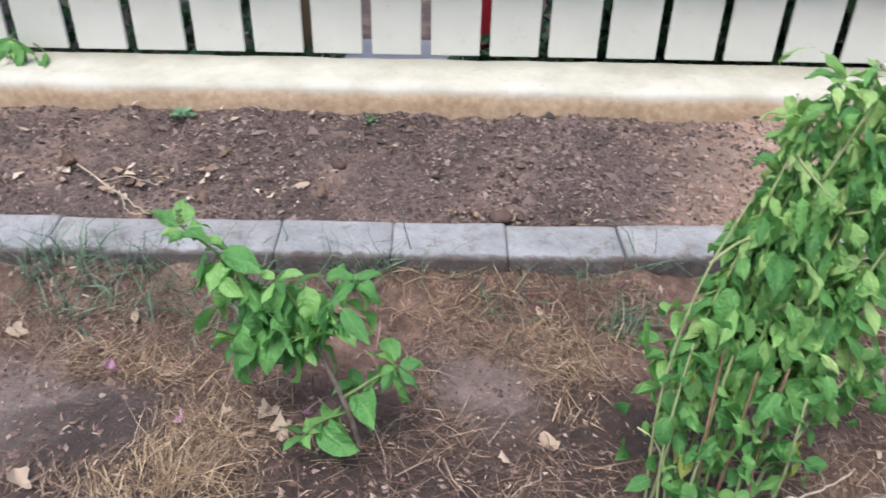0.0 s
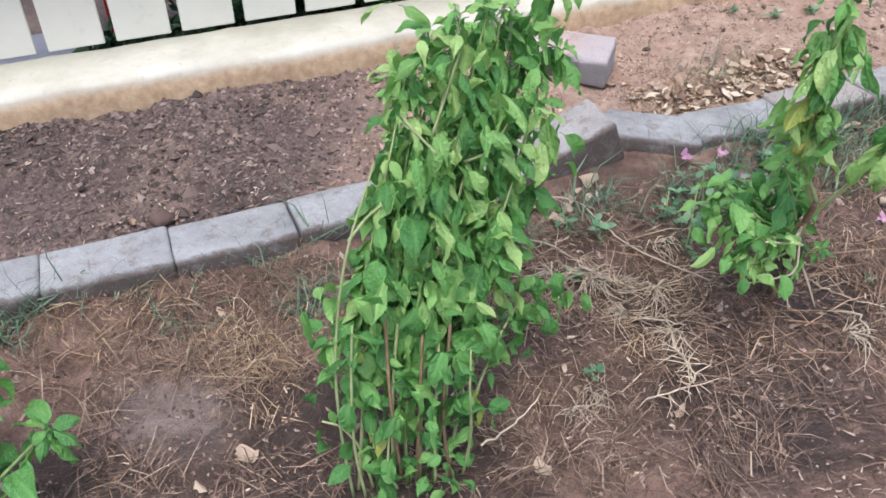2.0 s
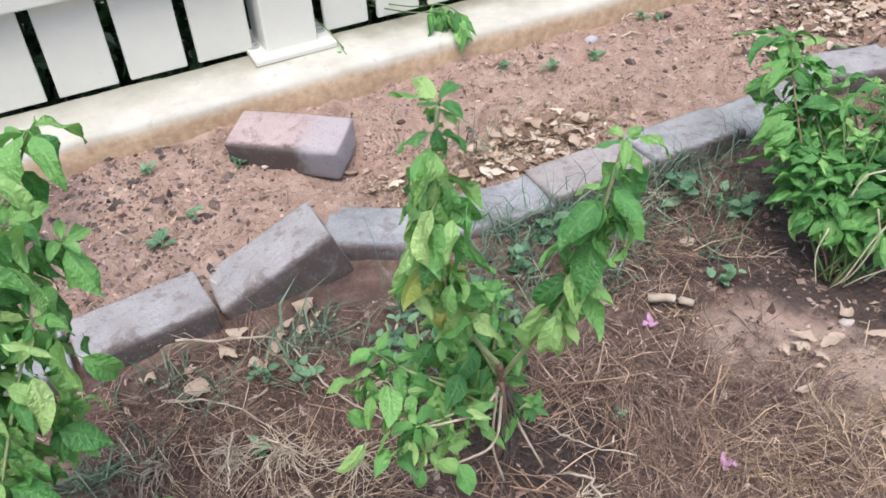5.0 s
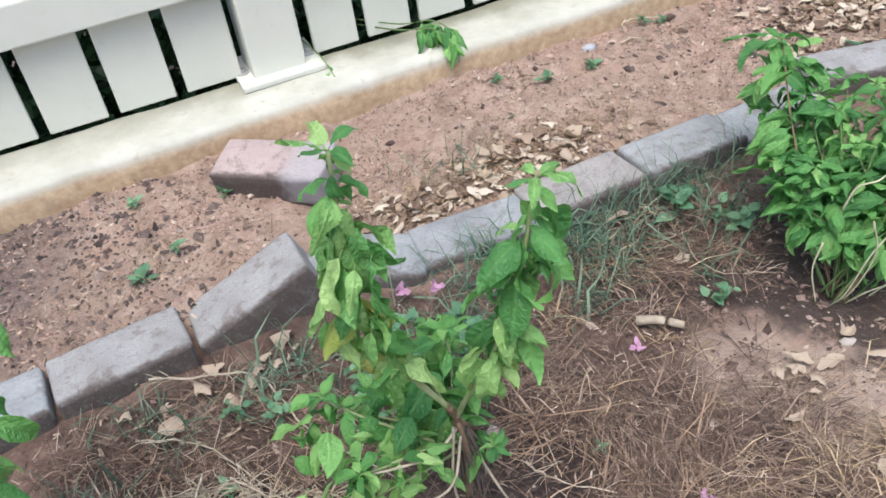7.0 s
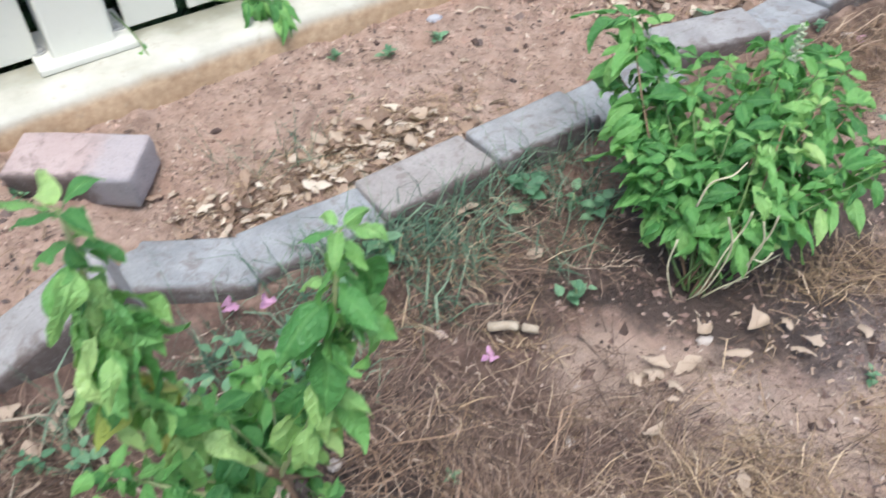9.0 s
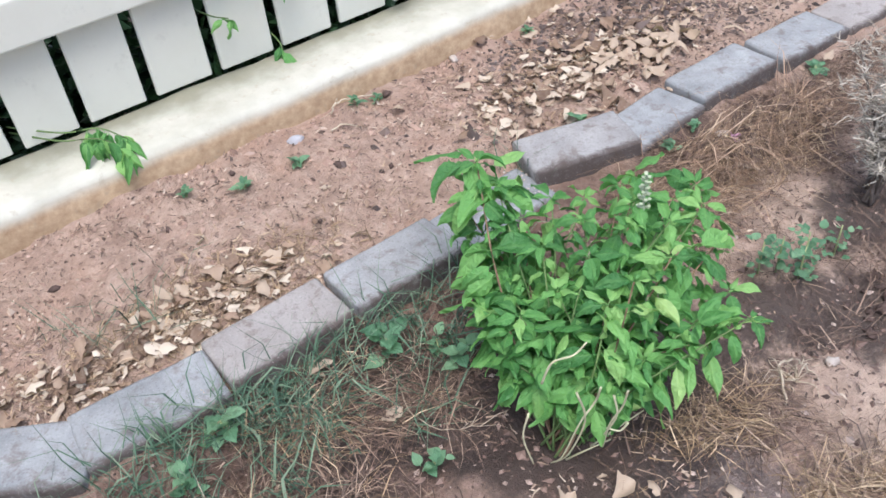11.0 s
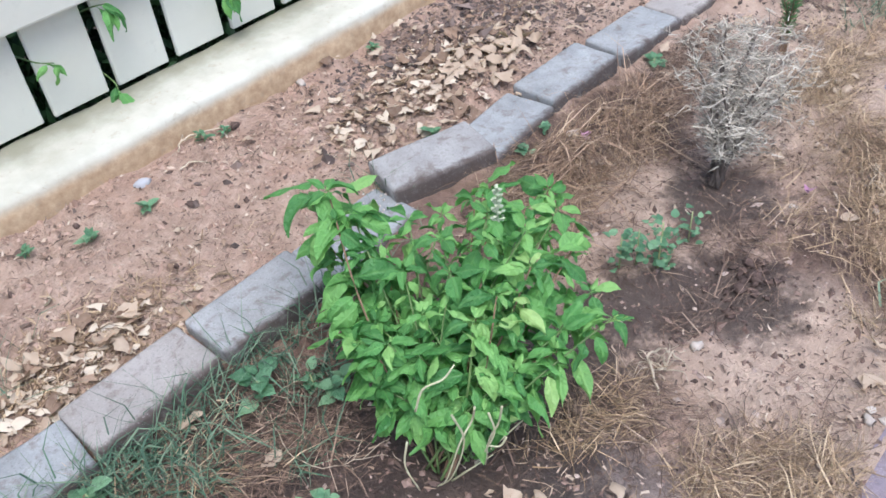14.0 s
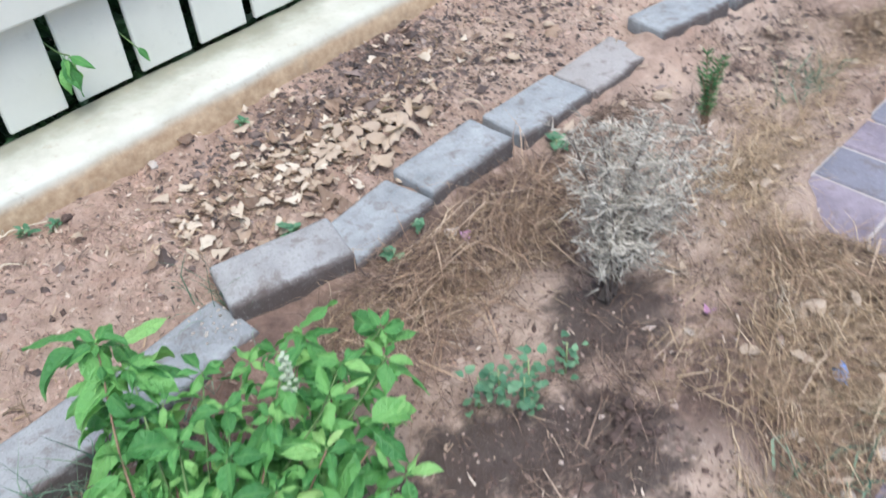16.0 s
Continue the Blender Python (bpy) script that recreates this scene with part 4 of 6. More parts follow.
def build_forked_basil():
    r = random.Random(37)
    x, y = 0.878, 0.772
    plant = thing("basil_plant", (x, y, 0), "wilting forked basil plant with yellowing drooping leaves", "plant", "basil plants along the lawn")
    trunk = spline([(0.880, 0.775, -0.01), (0.878, 0.76, 0.07), (0.868, 0.735, 0.15), (0.852, 0.712, 0.205)], 5)
    stem_part(plant, trunk, 0.006, 0.004, WOOD)
    for base in ((0.865, 0.80), (0.898, 0.785), (0.872, 0.755)):
        stem_part(plant, spline([(base[0], base[1], -0.005), (base[0] + 0.003, base[1] - 0.012, 0.07), (0.866, 0.732, 0.155)], 4), 0.0045, 0.003, WOOD)
    left = spline([(0.852, 0.712, 0.205), (0.828, 0.714, 0.250), (0.803, 0.706, 0.315), (0.788, 0.70, 0.41), (0.793, 0.69, 0.528)], 7)
    right = spline([(0.864, 0.728, 0.165), (0.872, 0.693, 0.235), (0.885, 0.666, 0.295), (0.91, 0.65, 0.39), (0.926, 0.64, 0.482)], 7)
    spare = spline([(0.856, 0.72, 0.19), (0.835, 0.722, 0.235), (0.806, 0.712, 0.292)], 5)
    for line in (left, right, spare):
        stem_part(plant, line, 0.003, 0.0018)
    mixed = DROOP + NARROW + MID + PALEG + PALEG
    dress(plant, left, r, 0.38, 0.0105, 0.060, mixed, (-72, -12), True, 0.02, PALEG + YELL[:2], 0.22, 0.45)
    dress(plant, right, r, 0.40, 0.0105, 0.057, mixed, (-72, -12), True, 0.02, PALEG + YELL[:2], 0.20, 0.45)
    for c, w, n, pool in (((0.793, 0.695, 0.36), 0.014, 16, PALEG + NARROW), ((0.795, 0.695, 0.44), 0.014, 12, mixed), ((0.80, 0.70, 0.31), 0.011, 10, PALEG), ((0.90, 0.655, 0.35), 0.012, 12, PALEG + NARROW), ((0.918, 0.645, 0.42), 0.011, 8, mixed)):
        tuft(plant, c, w, n, 0.056, pool, r, (-85, -25))
    # long leaves that stand out from the tips
    for p, h, q, size in ((left[-6], -60, -22, 0.060), (left[-8], -25, -30, 0.062), (right[-5], 100, -12, 0.064), (right[-3], -75, -38, 0.062), (right[-7], 60, -25, 0.055), (left[-3], 120, -5, 0.045)):
        under(plant, "leaf", r.choice(DROOP[:4]), leaf_pose(p, h, q, r.gauss(0, 12), size))
    lows = [([(0.865, 0.74, 0.10), (0.81, 0.745, 0.16), (0.765, 0.762, 0.20), (0.745, 0.768, 0.225)], 0.046, BROAD + MID), ([(0.866, 0.735, 0.12), (0.82, 0.715, 0.155), (0.775, 0.70, 0.175), (0.752, 0.695, 0.185)], 0.042, BROAD + PALEG[:6]),
            ([(0.868, 0.74, 0.10), (0.825, 0.722, 0.115), (0.785, 0.712, 0.125), (0.762, 0.708, 0.125)], 0.040, PALEG), ([(0.87, 0.76, 0.09), (0.86, 0.80, 0.13), (0.85, 0.83, 0.15)], 0.05, BROAD), ([(0.875, 0.76, 0.10), (0.90, 0.80, 0.15), (0.91, 0.83, 0.18)], 0.05, BROAD),
            ([(0.87, 0.75, 0.12), (0.83, 0.78, 0.16), (0.80, 0.80, 0.17)], 0.05, BROAD + MID), ([(0.885, 0.77, 0.05), (0.892, 0.74, 0.085), (0.896, 0.718, 0.11)], 0.034, BROAD + PALEG[:3]), ([(0.87, 0.75, 0.12), (0.87, 0.79, 0.19), (0.875, 0.81, 0.22)], 0.05, BROAD),
            ([(0.865, 0.745, 0.12), (0.81, 0.77, 0.15), (0.77, 0.79, 0.165)], 0.048, BROAD + MID), ([(0.87, 0.75, 0.14), (0.85, 0.76, 0.20), (0.835, 0.765, 0.235)], 0.048, BROAD), ([(0.87, 0.76, 0.12), (0.885, 0.78, 0.19), (0.885, 0.79, 0.225)], 0.046, BROAD)]
    for pts, size, pool in lows:
        line = spline(pts, 5)
        stem_part(plant, line, 0.0019, 0.001)
        dress(plant, line, r, 0.38 if size < 0.047 else 0.22, 0.013, size, pool, (-60, 5), True, 0.04)
    tuft(plant, (0.83, 0.775, 0.17), 0.025, 22, 0.046, BROAD + MID[:4], r, (-60, 8))
    for c, n in (((0.735, 0.755, 0.215), 14), ((0.738, 0.70, 0.165), 14), ((0.760, 0.735, 0.19), 10), ((0.765, 0.705, 0.13), 7)):
        tuft(plant, c, 0.014, n, 0.042, BROAD + PALEG, r)
    for pts in ([(0.87, 0.738, 0.13), (0.84, 0.70, 0.105), (0.80, 0.69, 0.11), (0.76, 0.70, 0.105)], [(0.865, 0.735, 0.14), (0.83, 0.712, 0.145), (0.79, 0.70, 0.165), (0.765, 0.698, 0.175)], [(0.86, 0.73, 0.15), (0.845, 0.715, 0.08), (0.85, 0.70, 0.03)], [(0.885, 0.74, 0.08), (0.893, 0.72, 0.05), (0.905, 0.705, 0.012)]):
        stem_part(plant, spline(pts, 5), 0.0018, 0.0012, PALE, "pale bare stalk")
    # brown fibrous skirt of dead leaves under the fork
    pieces = []
    for i in range(70):
        a, q = r.uniform(0, 6.28), r.uniform(0.004, 0.013)
        p = Vector((0.870 + q * math.cos(a), 0.748 + q * math.sin(a), r.uniform(0.06, 0.14)))
        pieces.append(tube([p, p + Vector((q * math.cos(a), q * math.sin(a), -0.03)), p + Vector((1.4 * q * math.cos(a), 1.4 * q * math.sin(a), -0.075))], 0.0011, 0.0004, 3))
    v, f = joined(pieces)
    under(plant, "fibre_skirt", mesh_of("fibre_skirt", v, f, TWIG), Matrix.Identity(4), "brown dead fibres round the stem")


def build_bush_basil():
    r = random.Random(51)
    x, y = 1.445, 0.795
    plant = thing("basil_plant", (x, y, 0), "bushy fresh green basil plant with pale bare roots", "plant", "basil plants along the lawn")
    tips = [(1.532, 1.043, 0.248), (1.545, 1.02, 0.215), (1.60, 0.98, 0.19), (1.63, 0.87, 0.235), (1.66, 0.92, 0.215), (1.70, 0.93, 0.20), (1.78, 0.90, 0.165), (1.75, 0.86, 0.17), (1.70, 0.80, 0.17), (1.64, 0.70, 0.165),
            (1.67, 0.75, 0.15), (1.60, 0.74, 0.15), (1.56, 0.80, 0.20), (1.52, 0.80, 0.19), (1.50, 0.86, 0.18), (1.53, 0.92, 0.19), (1.55, 0.98, 0.185), (1.46, 0.85, 0.13), (1.48, 0.92, 0.14), (1.58, 0.90, 0.215),
            (1.62, 0.80, 0.20), (1.70, 0.87, 0.20), (1.48, 0.80, 0.125), (1.53, 0.75, 0.135), (1.58, 0.73, 0.14), (1.45, 0.93, 0.13), (1.43, 0.87, 0.11), (1.47, 0.98, 0.14), (1.445, 0.88, 0.135), (1.47, 0.84, 0.15), (1.445, 0.90, 0.11), (1.50, 1.03, 0.15), (1.52, 1.06, 0.17), (1.46, 0.88, 0.15), (1.51, 0.98, 0.17), (1.51, 0.95, 0.12), (1.60, 0.85, 0.225), (1.55, 0.86, 0.205), (1.66, 0.84, 0.205), (1.65, 0.97, 0.17), (1.72, 0.90, 0.15)]
    for i, tip in enumerate(tips):
        t = Vector(tip)
        foot = Vector((x + r.uniform(-0.01, 0.04), y + r.uniform(-0.015, 0.03), -0.01))
        mid = foot.lerp(t, 0.5) + Vector((r.uniform(-0.02, 0.02), r.uniform(-0.02, 0.02), 0.03))
        line = spline([foot, mid, t], 7)
        stem_part(plant, line, 0.0018, 0.001, LEAFSTEM if i % 4 else WOOD)
        dress(plant, line, r, 0.44 if t.z > 0.16 else 0.52, 0.0150, 0.060, MID + NARROW + NARROW + DROOP[:4] + (PALEG[:5] if i in (12, 13, 9, 20, 22) else []), (-55, 18), True, 0.06, axil=0.35)
    for pts in ([(1.405, 0.780, 0.165), (1.412, 0.772, 0.20), (1.428, 0.758, 0.212), (1.440, 0.752, 0.228)], [(1.432, 0.755, 0.152), (1.440, 0.748, 0.104), (1.428, 0.760, 0.038), (1.425, 0.785, -0.004)],
                [(1.450, 0.738, 0.162), (1.452, 0.746, 0.13), (1.436, 0.752, 0.098), (1.424, 0.766, 0.03), (1.425, 0.785, -0.004)], [(1.470, 0.718, 0.160), (1.468, 0.722, 0.13), (1.458, 0.728, 0.104), (1.455, 0.733, 0.058)], [(1.473, 0.716, 0.104), (1.468, 0.722, 0.088), (1.456, 0.731, 0.094)],
                [(1.395, 0.790, 0.112), (1.391, 0.795, 0.066), (1.402, 0.790, 0.010)], [(1.46, 0.728, 0.150), (1.464, 0.725, 0.115), (1.455, 0.735, 0.075)], [(1.475, 0.77, 0.0), (1.50, 0.752, 0.035), (1.535, 0.745, 0.045)], [(1.44, 0.775, 0.0), (1.452, 0.755, 0.03), (1.478, 0.742, 0.042)]):
        stem_part(plant, spline(pts, 5), 0.0014, 0.0009, STALK, "pale bare stalk")
    for cx, cy, cz, n in ((1.532, 1.043, 0.245, 8), (1.542, 1.03, 0.215, 6), (1.70, 0.92, 0.205, 5), (1.77, 0.895, 0.165, 4), (1.66, 0.80, 0.185, 4), (1.50, 1.0, 0.165, 4)):
        for k in range(n):
            under(plant, "leaf", r.choice(MID + NARROW[:3]), leaf_pose((cx + r.gauss(0, 0.008), cy + r.gauss(0, 0.008), cz + r.uniform(-0.03, 0.01)), 360 * k / n + r.uniform(-20, 20), r.uniform(-28, 14), r.uniform(-20, 20), r.uniform(0.058, 0.078)))
    for c, w, n in (((1.440, 0.84, 0.085), 0.020, 16), ((1.46, 0.80, 0.085), 0.018, 10), ((1.50, 0.785, 0.095), 0.020, 14), ((1.48, 0.86, 0.10), 0.025, 16), ((1.55, 0.775, 0.11), 0.022, 14), ((1.59, 0.76, 0.125), 0.02, 12)):
        tuft(plant, c, w, n, 0.050, MID + DROOP, r, (-80, 0))
    flower_spike(plant, (1.63, 0.855, 0.225), (1.632, 0.857, 0.282), r, 1.5)
    for i in range(7):
        under(plant, "leaf", r.choice(PALEG), leaf_pose((1.53 + r.uniform(-0.04, 0.05), 0.785 + r.uniform(-0.03, 0.04), 0.19 + r.uniform(-0.02, 0.02)), r.uniform(60, 330), r.uniform(-60, 5), r.uniform(-20, 20), r.uniform(0.044, 0.056)))


build_small_basil()
build_tall_basil()
build_forked_basil()
build_bush_basil()


# ---- loose cover of the ground ----
def soup(name, v, f, mat, label, category):
    return tagged(new(name, mesh_of(name, v, f, mat)), label, category, kind="stuff")


def blades(spots, rise, length, width, r, comb=0.0):
    """Bent tapering blades from spots (x, y): three points along each, as one soup."""
    n = len(spots)
    az, up = r.uniform(0, 2 * np.pi, n), np.radians(r.uniform(*rise, n))
    if comb:
        flow = 4 * np.pi * relief(spots[:, 0], spots[:, 1], 0.13, 61) + np.pi * (r.uniform(0, 1, n) < 0.3)
        az = np.where(r.uniform(0, 1, n) < comb, flow + r.normal(0, 0.45, n), az)
    ln, wd = length * r.uniform(0.45, 1.35, n), width * np.clip(r.lognormal(-0.1, 0.4, n), 0.5, 2.4)
    base = np.c_[spots, ground_z(spots[:, 0], spots[:, 1]) + r.uniform(-0.002, 0.008, n)]
    turn = az + r.normal(0, 0.5, n)
    d1 = np.c_[np.cos(az) * np.cos(up), np.sin(az) * np.cos(up), np.sin(up)]
    up2 = up - np.radians(r.uniform(10, 55, n))
    d2 = np.c_[np.cos(turn) * np.cos(up2), np.sin(turn) * np.cos(up2), np.sin(up2)]
    side = np.c_[-np.sin(az), np.cos(az), np.zeros(n)] * wd[:, None]
    mid = base + d1 * (ln * 0.5)[:, None]
    tip = mid + d2 * (ln * 0.5)[:, None]
    floor_z = ground_z(tip[:, 0], tip[:, 1]) + 0.002
    tip[:, 2] = np.maximum(tip[:, 2], floor_z)
    mid[:, 2] = np.maximum(mid[:, 2], ground_z(mid[:, 0], mid[:, 1]) + 0.002)
    lift = np.array([0, 0, 1.0]) * (0.35 * wd)[:, None]
    v = np.stack([base - side, base + side + lift, mid + side * 0.8 + lift, mid - side * 0.8, tip], 1).reshape(-1, 3)
    i = np.arange(n) * 5
    faces = np.stack([i, i + 1, i + 2, i + 3], 1).tolist() + np.stack([i + 3, i + 2, i + 4], 1).tolist()
    return v.tolist(), faces


def spots_in(patches, r, thick=1.5):
    out = []
    for cx, cy, rx, ry, n in patches:
        n = int(thick * n)
        tufts = r.normal(0, 0.5, (max(3, n // 28), 2)) * (rx, ry) + (cx, cy)
        q = tufts[r.integers(0, len(tufts), n)] + r.normal(0, 0.016, (n, 2))
        out.append(q)
    p = np.concatenate(out)
    p = p[r.uniform(0, 1, len(p)) < 0.85]
    keep = (p[:, 1] < 1.085) & ~((p[:, 1] < 0.408) | ((p[:, 0] > 2.43) & (p[:, 1] < 0.73)))
    for cx, cy, rad in CLEAR:
        keep &= np.hypot(p[:, 0] - cx, p[:, 1] - cy) > rad * (0.8 + 0.5 * relief(p[:, 0], p[:, 1], 0.05, 71))
    return p[keep]


def build_grass():
    r = np.random.default_rng(3)
    near_tall = [(-0.48, 0.90, 0.22, 0.07, 900), (-0.32, 0.74, 0.08, 0.12, 620), (-0.62, 0.98, 0.25, 0.06, 500), (0.14, 0.94, 0.14, 0.12, 700), (0.02, 1.05, 0.20, 0.05, 300), (0.62, 0.80, 0.28, 0.22, 1700), (0.62, 1.02, 0.26, 0.09, 700), (0.70, 0.60, 0.25, 0.14, 900), (0.45, 0.66, 0.22, 0.14, 500), (0.02, 0.66, 0.22, 0.10, 500), (-0.02, 0.88, 0.2, 0.10, 420), (-0.62, 0.66, 0.2, 0.06, 300), (-0.3, 1.03, 0.4, 0.06, 600), (0.3, 1.03, 0.3, 0.06, 400), (0.0, 0.85, 0.25, 0.15, 240)]
    near_bush = [(1.06, 0.74, 0.18, 0.20, 2300), (1.16, 0.62, 0.18, 0.14, 1300), (1.25, 1.0, 0.24, 0.12, 700), (2.05, 1.03, 0.24, 0.09, 2400), (2.28, 1.02, 0.16, 0.08, 800), (1.98, 0.72, 0.20, 0.12, 300), (1.64, 0.69, 0.10, 0.06, 420), (1.70, 0.52, 0.12, 0.08, 300), (1.35, 0.98, 0.2, 0.1, 700), (2.3, 0.86, 0.25, 0.2, 420),
                    (0.9, 0.95, 0.16, 0.12, 500), (2.45, 0.98, 0.2, 0.1, 240), (2.44, 1.06, 0.10, 0.03, 460), (2.9, 0.98, 0.25, 0.1, 500), (3.1, 0.86, 0.14, 0.08, 500), (-0.75, 0.85, 0.2, 0.2, 400)]
    hay = spots_in(near_tall + near_bush, r)
    v, f = blades(hay, (2, 28), 0.066, 0.00048, r, 0.6)
    soup("hay", v, f, HAY, "brown dead grass lying on the lawn soil", "dead grass")
    near_tall = [(-0.40, 0.655, 0.16, 0.05, 420), (-0.50, 0.885, 0.12, 0.05, 380), (-0.33, 0.72, 0.07, 0.10, 420), (0.13, 0.93, 0.08, 0.10, 420), (-0.02, 1.06, 0.16, 0.04, 220), (0.66, 0.86, 0.24, 0.18, 80), (1.22, 0.60, 0.28, 0.13, 260), (1.10, 0.78, 0.16, 0.14, 110)]
    near_bush = [(1.22, 1.0, 0.22, 0.10, 280), (1.62, 0.46, 0.20, 0.05, 420), (1.64, 0.70, 0.10, 0.05, 100), (2.20, 0.50, 0.22, 0.12, 2600), (1.99, 0.44, 0.08, 0.03, 160), (2.36, 0.62, 0.08, 0.18, 1100), (2.38, 0.46, 0.05, 0.06, 260), (2.28, 0.66, 0.14, 0.12, 420)]
    near_paving = [(2.05, 1.02, 0.22, 0.09, 1100), (1.66, 0.70, 0.10, 0.07, 160), (1.66, 0.53, 0.14, 0.06, 320), (1.15, 0.56, 0.16, 0.10, 420), (0.66, 0.86, 0.14, 0.10, 90), (2.6, 0.84, 0.2, 0.08, 360), (2.85, 0.86, 0.3, 0.1, 420), (2.45, 0.80, 0.12, 0.06, 220), (1.4, 0.5, 0.3, 0.12, 420), (2.12, 0.62, 0.10, 0.06, 140), (3.08, 0.84, 0.14, 0.08, 700), (2.55, 0.80, 0.16, 0.06, 300), (2.46, 0.82, 0.06, 0.06, 200)]
    straw = spots_in(near_tall + near_bush + near_paving, r)
    v, f = blades(straw, (4, 40), 0.060, 0.00050, r, 0.5)
    soup("straw", v, f, STRAW, "pale yellow dry grass in loose tufts on soil", "dead grass")
    long_hay = spots_in([(2.04, 1.02, 0.20, 0.08, 700), (2.22, 1.04, 0.12, 0.05, 260), (0.62, 0.90, 0.20, 0.10, 90), (1.05, 0.72, 0.2, 0.14, 200), (2.36, 0.56, 0.08, 0.16, 260), (2.14, 0.52, 0.10, 0.10, 300)], r, 1.0)
    v, f = blades(long_hay, (4, 30), 0.125, 0.0006, r, 0.85)
    soup("hay", v, f, LONGHAY, "long golden-brown dead grass combed over the soil", "dead grass")
    green = spots_in([(-0.56, 1.03, 0.26, 0.07, 800), (-0.16, 1.06, 0.12, 0.03, 170), (0.10, 1.06, 0.16, 0.04, 90), (0.26, 1.05, 0.06, 0.05, 90), (0.70, 1.04, 0.16, 0.08, 260), (0.98, 0.98, 0.14, 0.10, 420), (1.20, 1.03, 0.24, 0.07, 460), (1.30, 1.00, 0.22, 0.08, 320), (1.42, 1.04, 0.16, 0.06, 180), (0.46, 1.0, 0.16, 0.08, 300), (1.12, 1.0, 0.2, 0.08, 300),
                      (2.02, 0.44, 0.06, 0.03, 50), (2.12, 0.46, 0.14, 0.06, 60), (0.6, 0.98, 0.25, 0.1, 160), (1.12, 1.075, 0.12, 0.02, 150), (2.9, 0.88, 0.25, 0.08, 140)], r, 0.55)
    v, f = blades(green, (10, 72), 0.075, 0.00095, r)
    soup("grass", v, f, GRASS, "thin blue-green grass blades beside the kerb", "grass")
    mess = np.concatenate([r.normal(0, 1, (n, 2)) * (sx, sy) + (cx, cy) for cx, cy, sx, sy, n in ((1.22, 1.255, 0.12, 0.04, 900), (1.02, 1.26, 0.06, 0.025, 140), (1.95, 1.37, 0.14, 0.05, 380), (2.3, 1.4, 0.2, 0.05, 260), (0.62, 1.30, 0.1, 0.05, 90))])
    mess = mess[(mess[:, 1] > 1.2) & (mess[:, 1] < 1.51)]
    v, f = blades(mess, (0, 24), 0.034, 0.0007, r)
    soup("straw", v, f, STRAW, "pale dry stalks mixed into the leaf litter", "dead grass")
    # blades that lean in over the kerb tops
    lean = np.concatenate([r.normal(0, 0.5, (150, 2)) * (0.30, 0.02) + (-0.58, 1.085), r.normal(0, 0.5, (40, 2)) * (0.2, 0.02) + (0.15, 1.085), r.normal(0, 0.5, (70, 2)) * (0.10, 0.03) + (-0.14, 1.085), r.normal(0, 0.5, (110, 2)) * (0.20, 0.02) + (1.46, 1.09), r.normal(0, 0.5, (230, 2)) * (0.34, 0.02) + (1.20, 1.088), r.normal(0, 0.5, (40, 2)) * (0.1, 0.05) + (1.1, 1.30), r.normal(0, 0.5, (26, 2)) * (0.04, 0.04) + (1.75, 1.22)])
    v, f = blades(lean, (20, 75), 0.10, 0.0008, r)
    soup("grass", v, f, GRASS, "thin grass blades leaning over the kerb blocks", "grass")


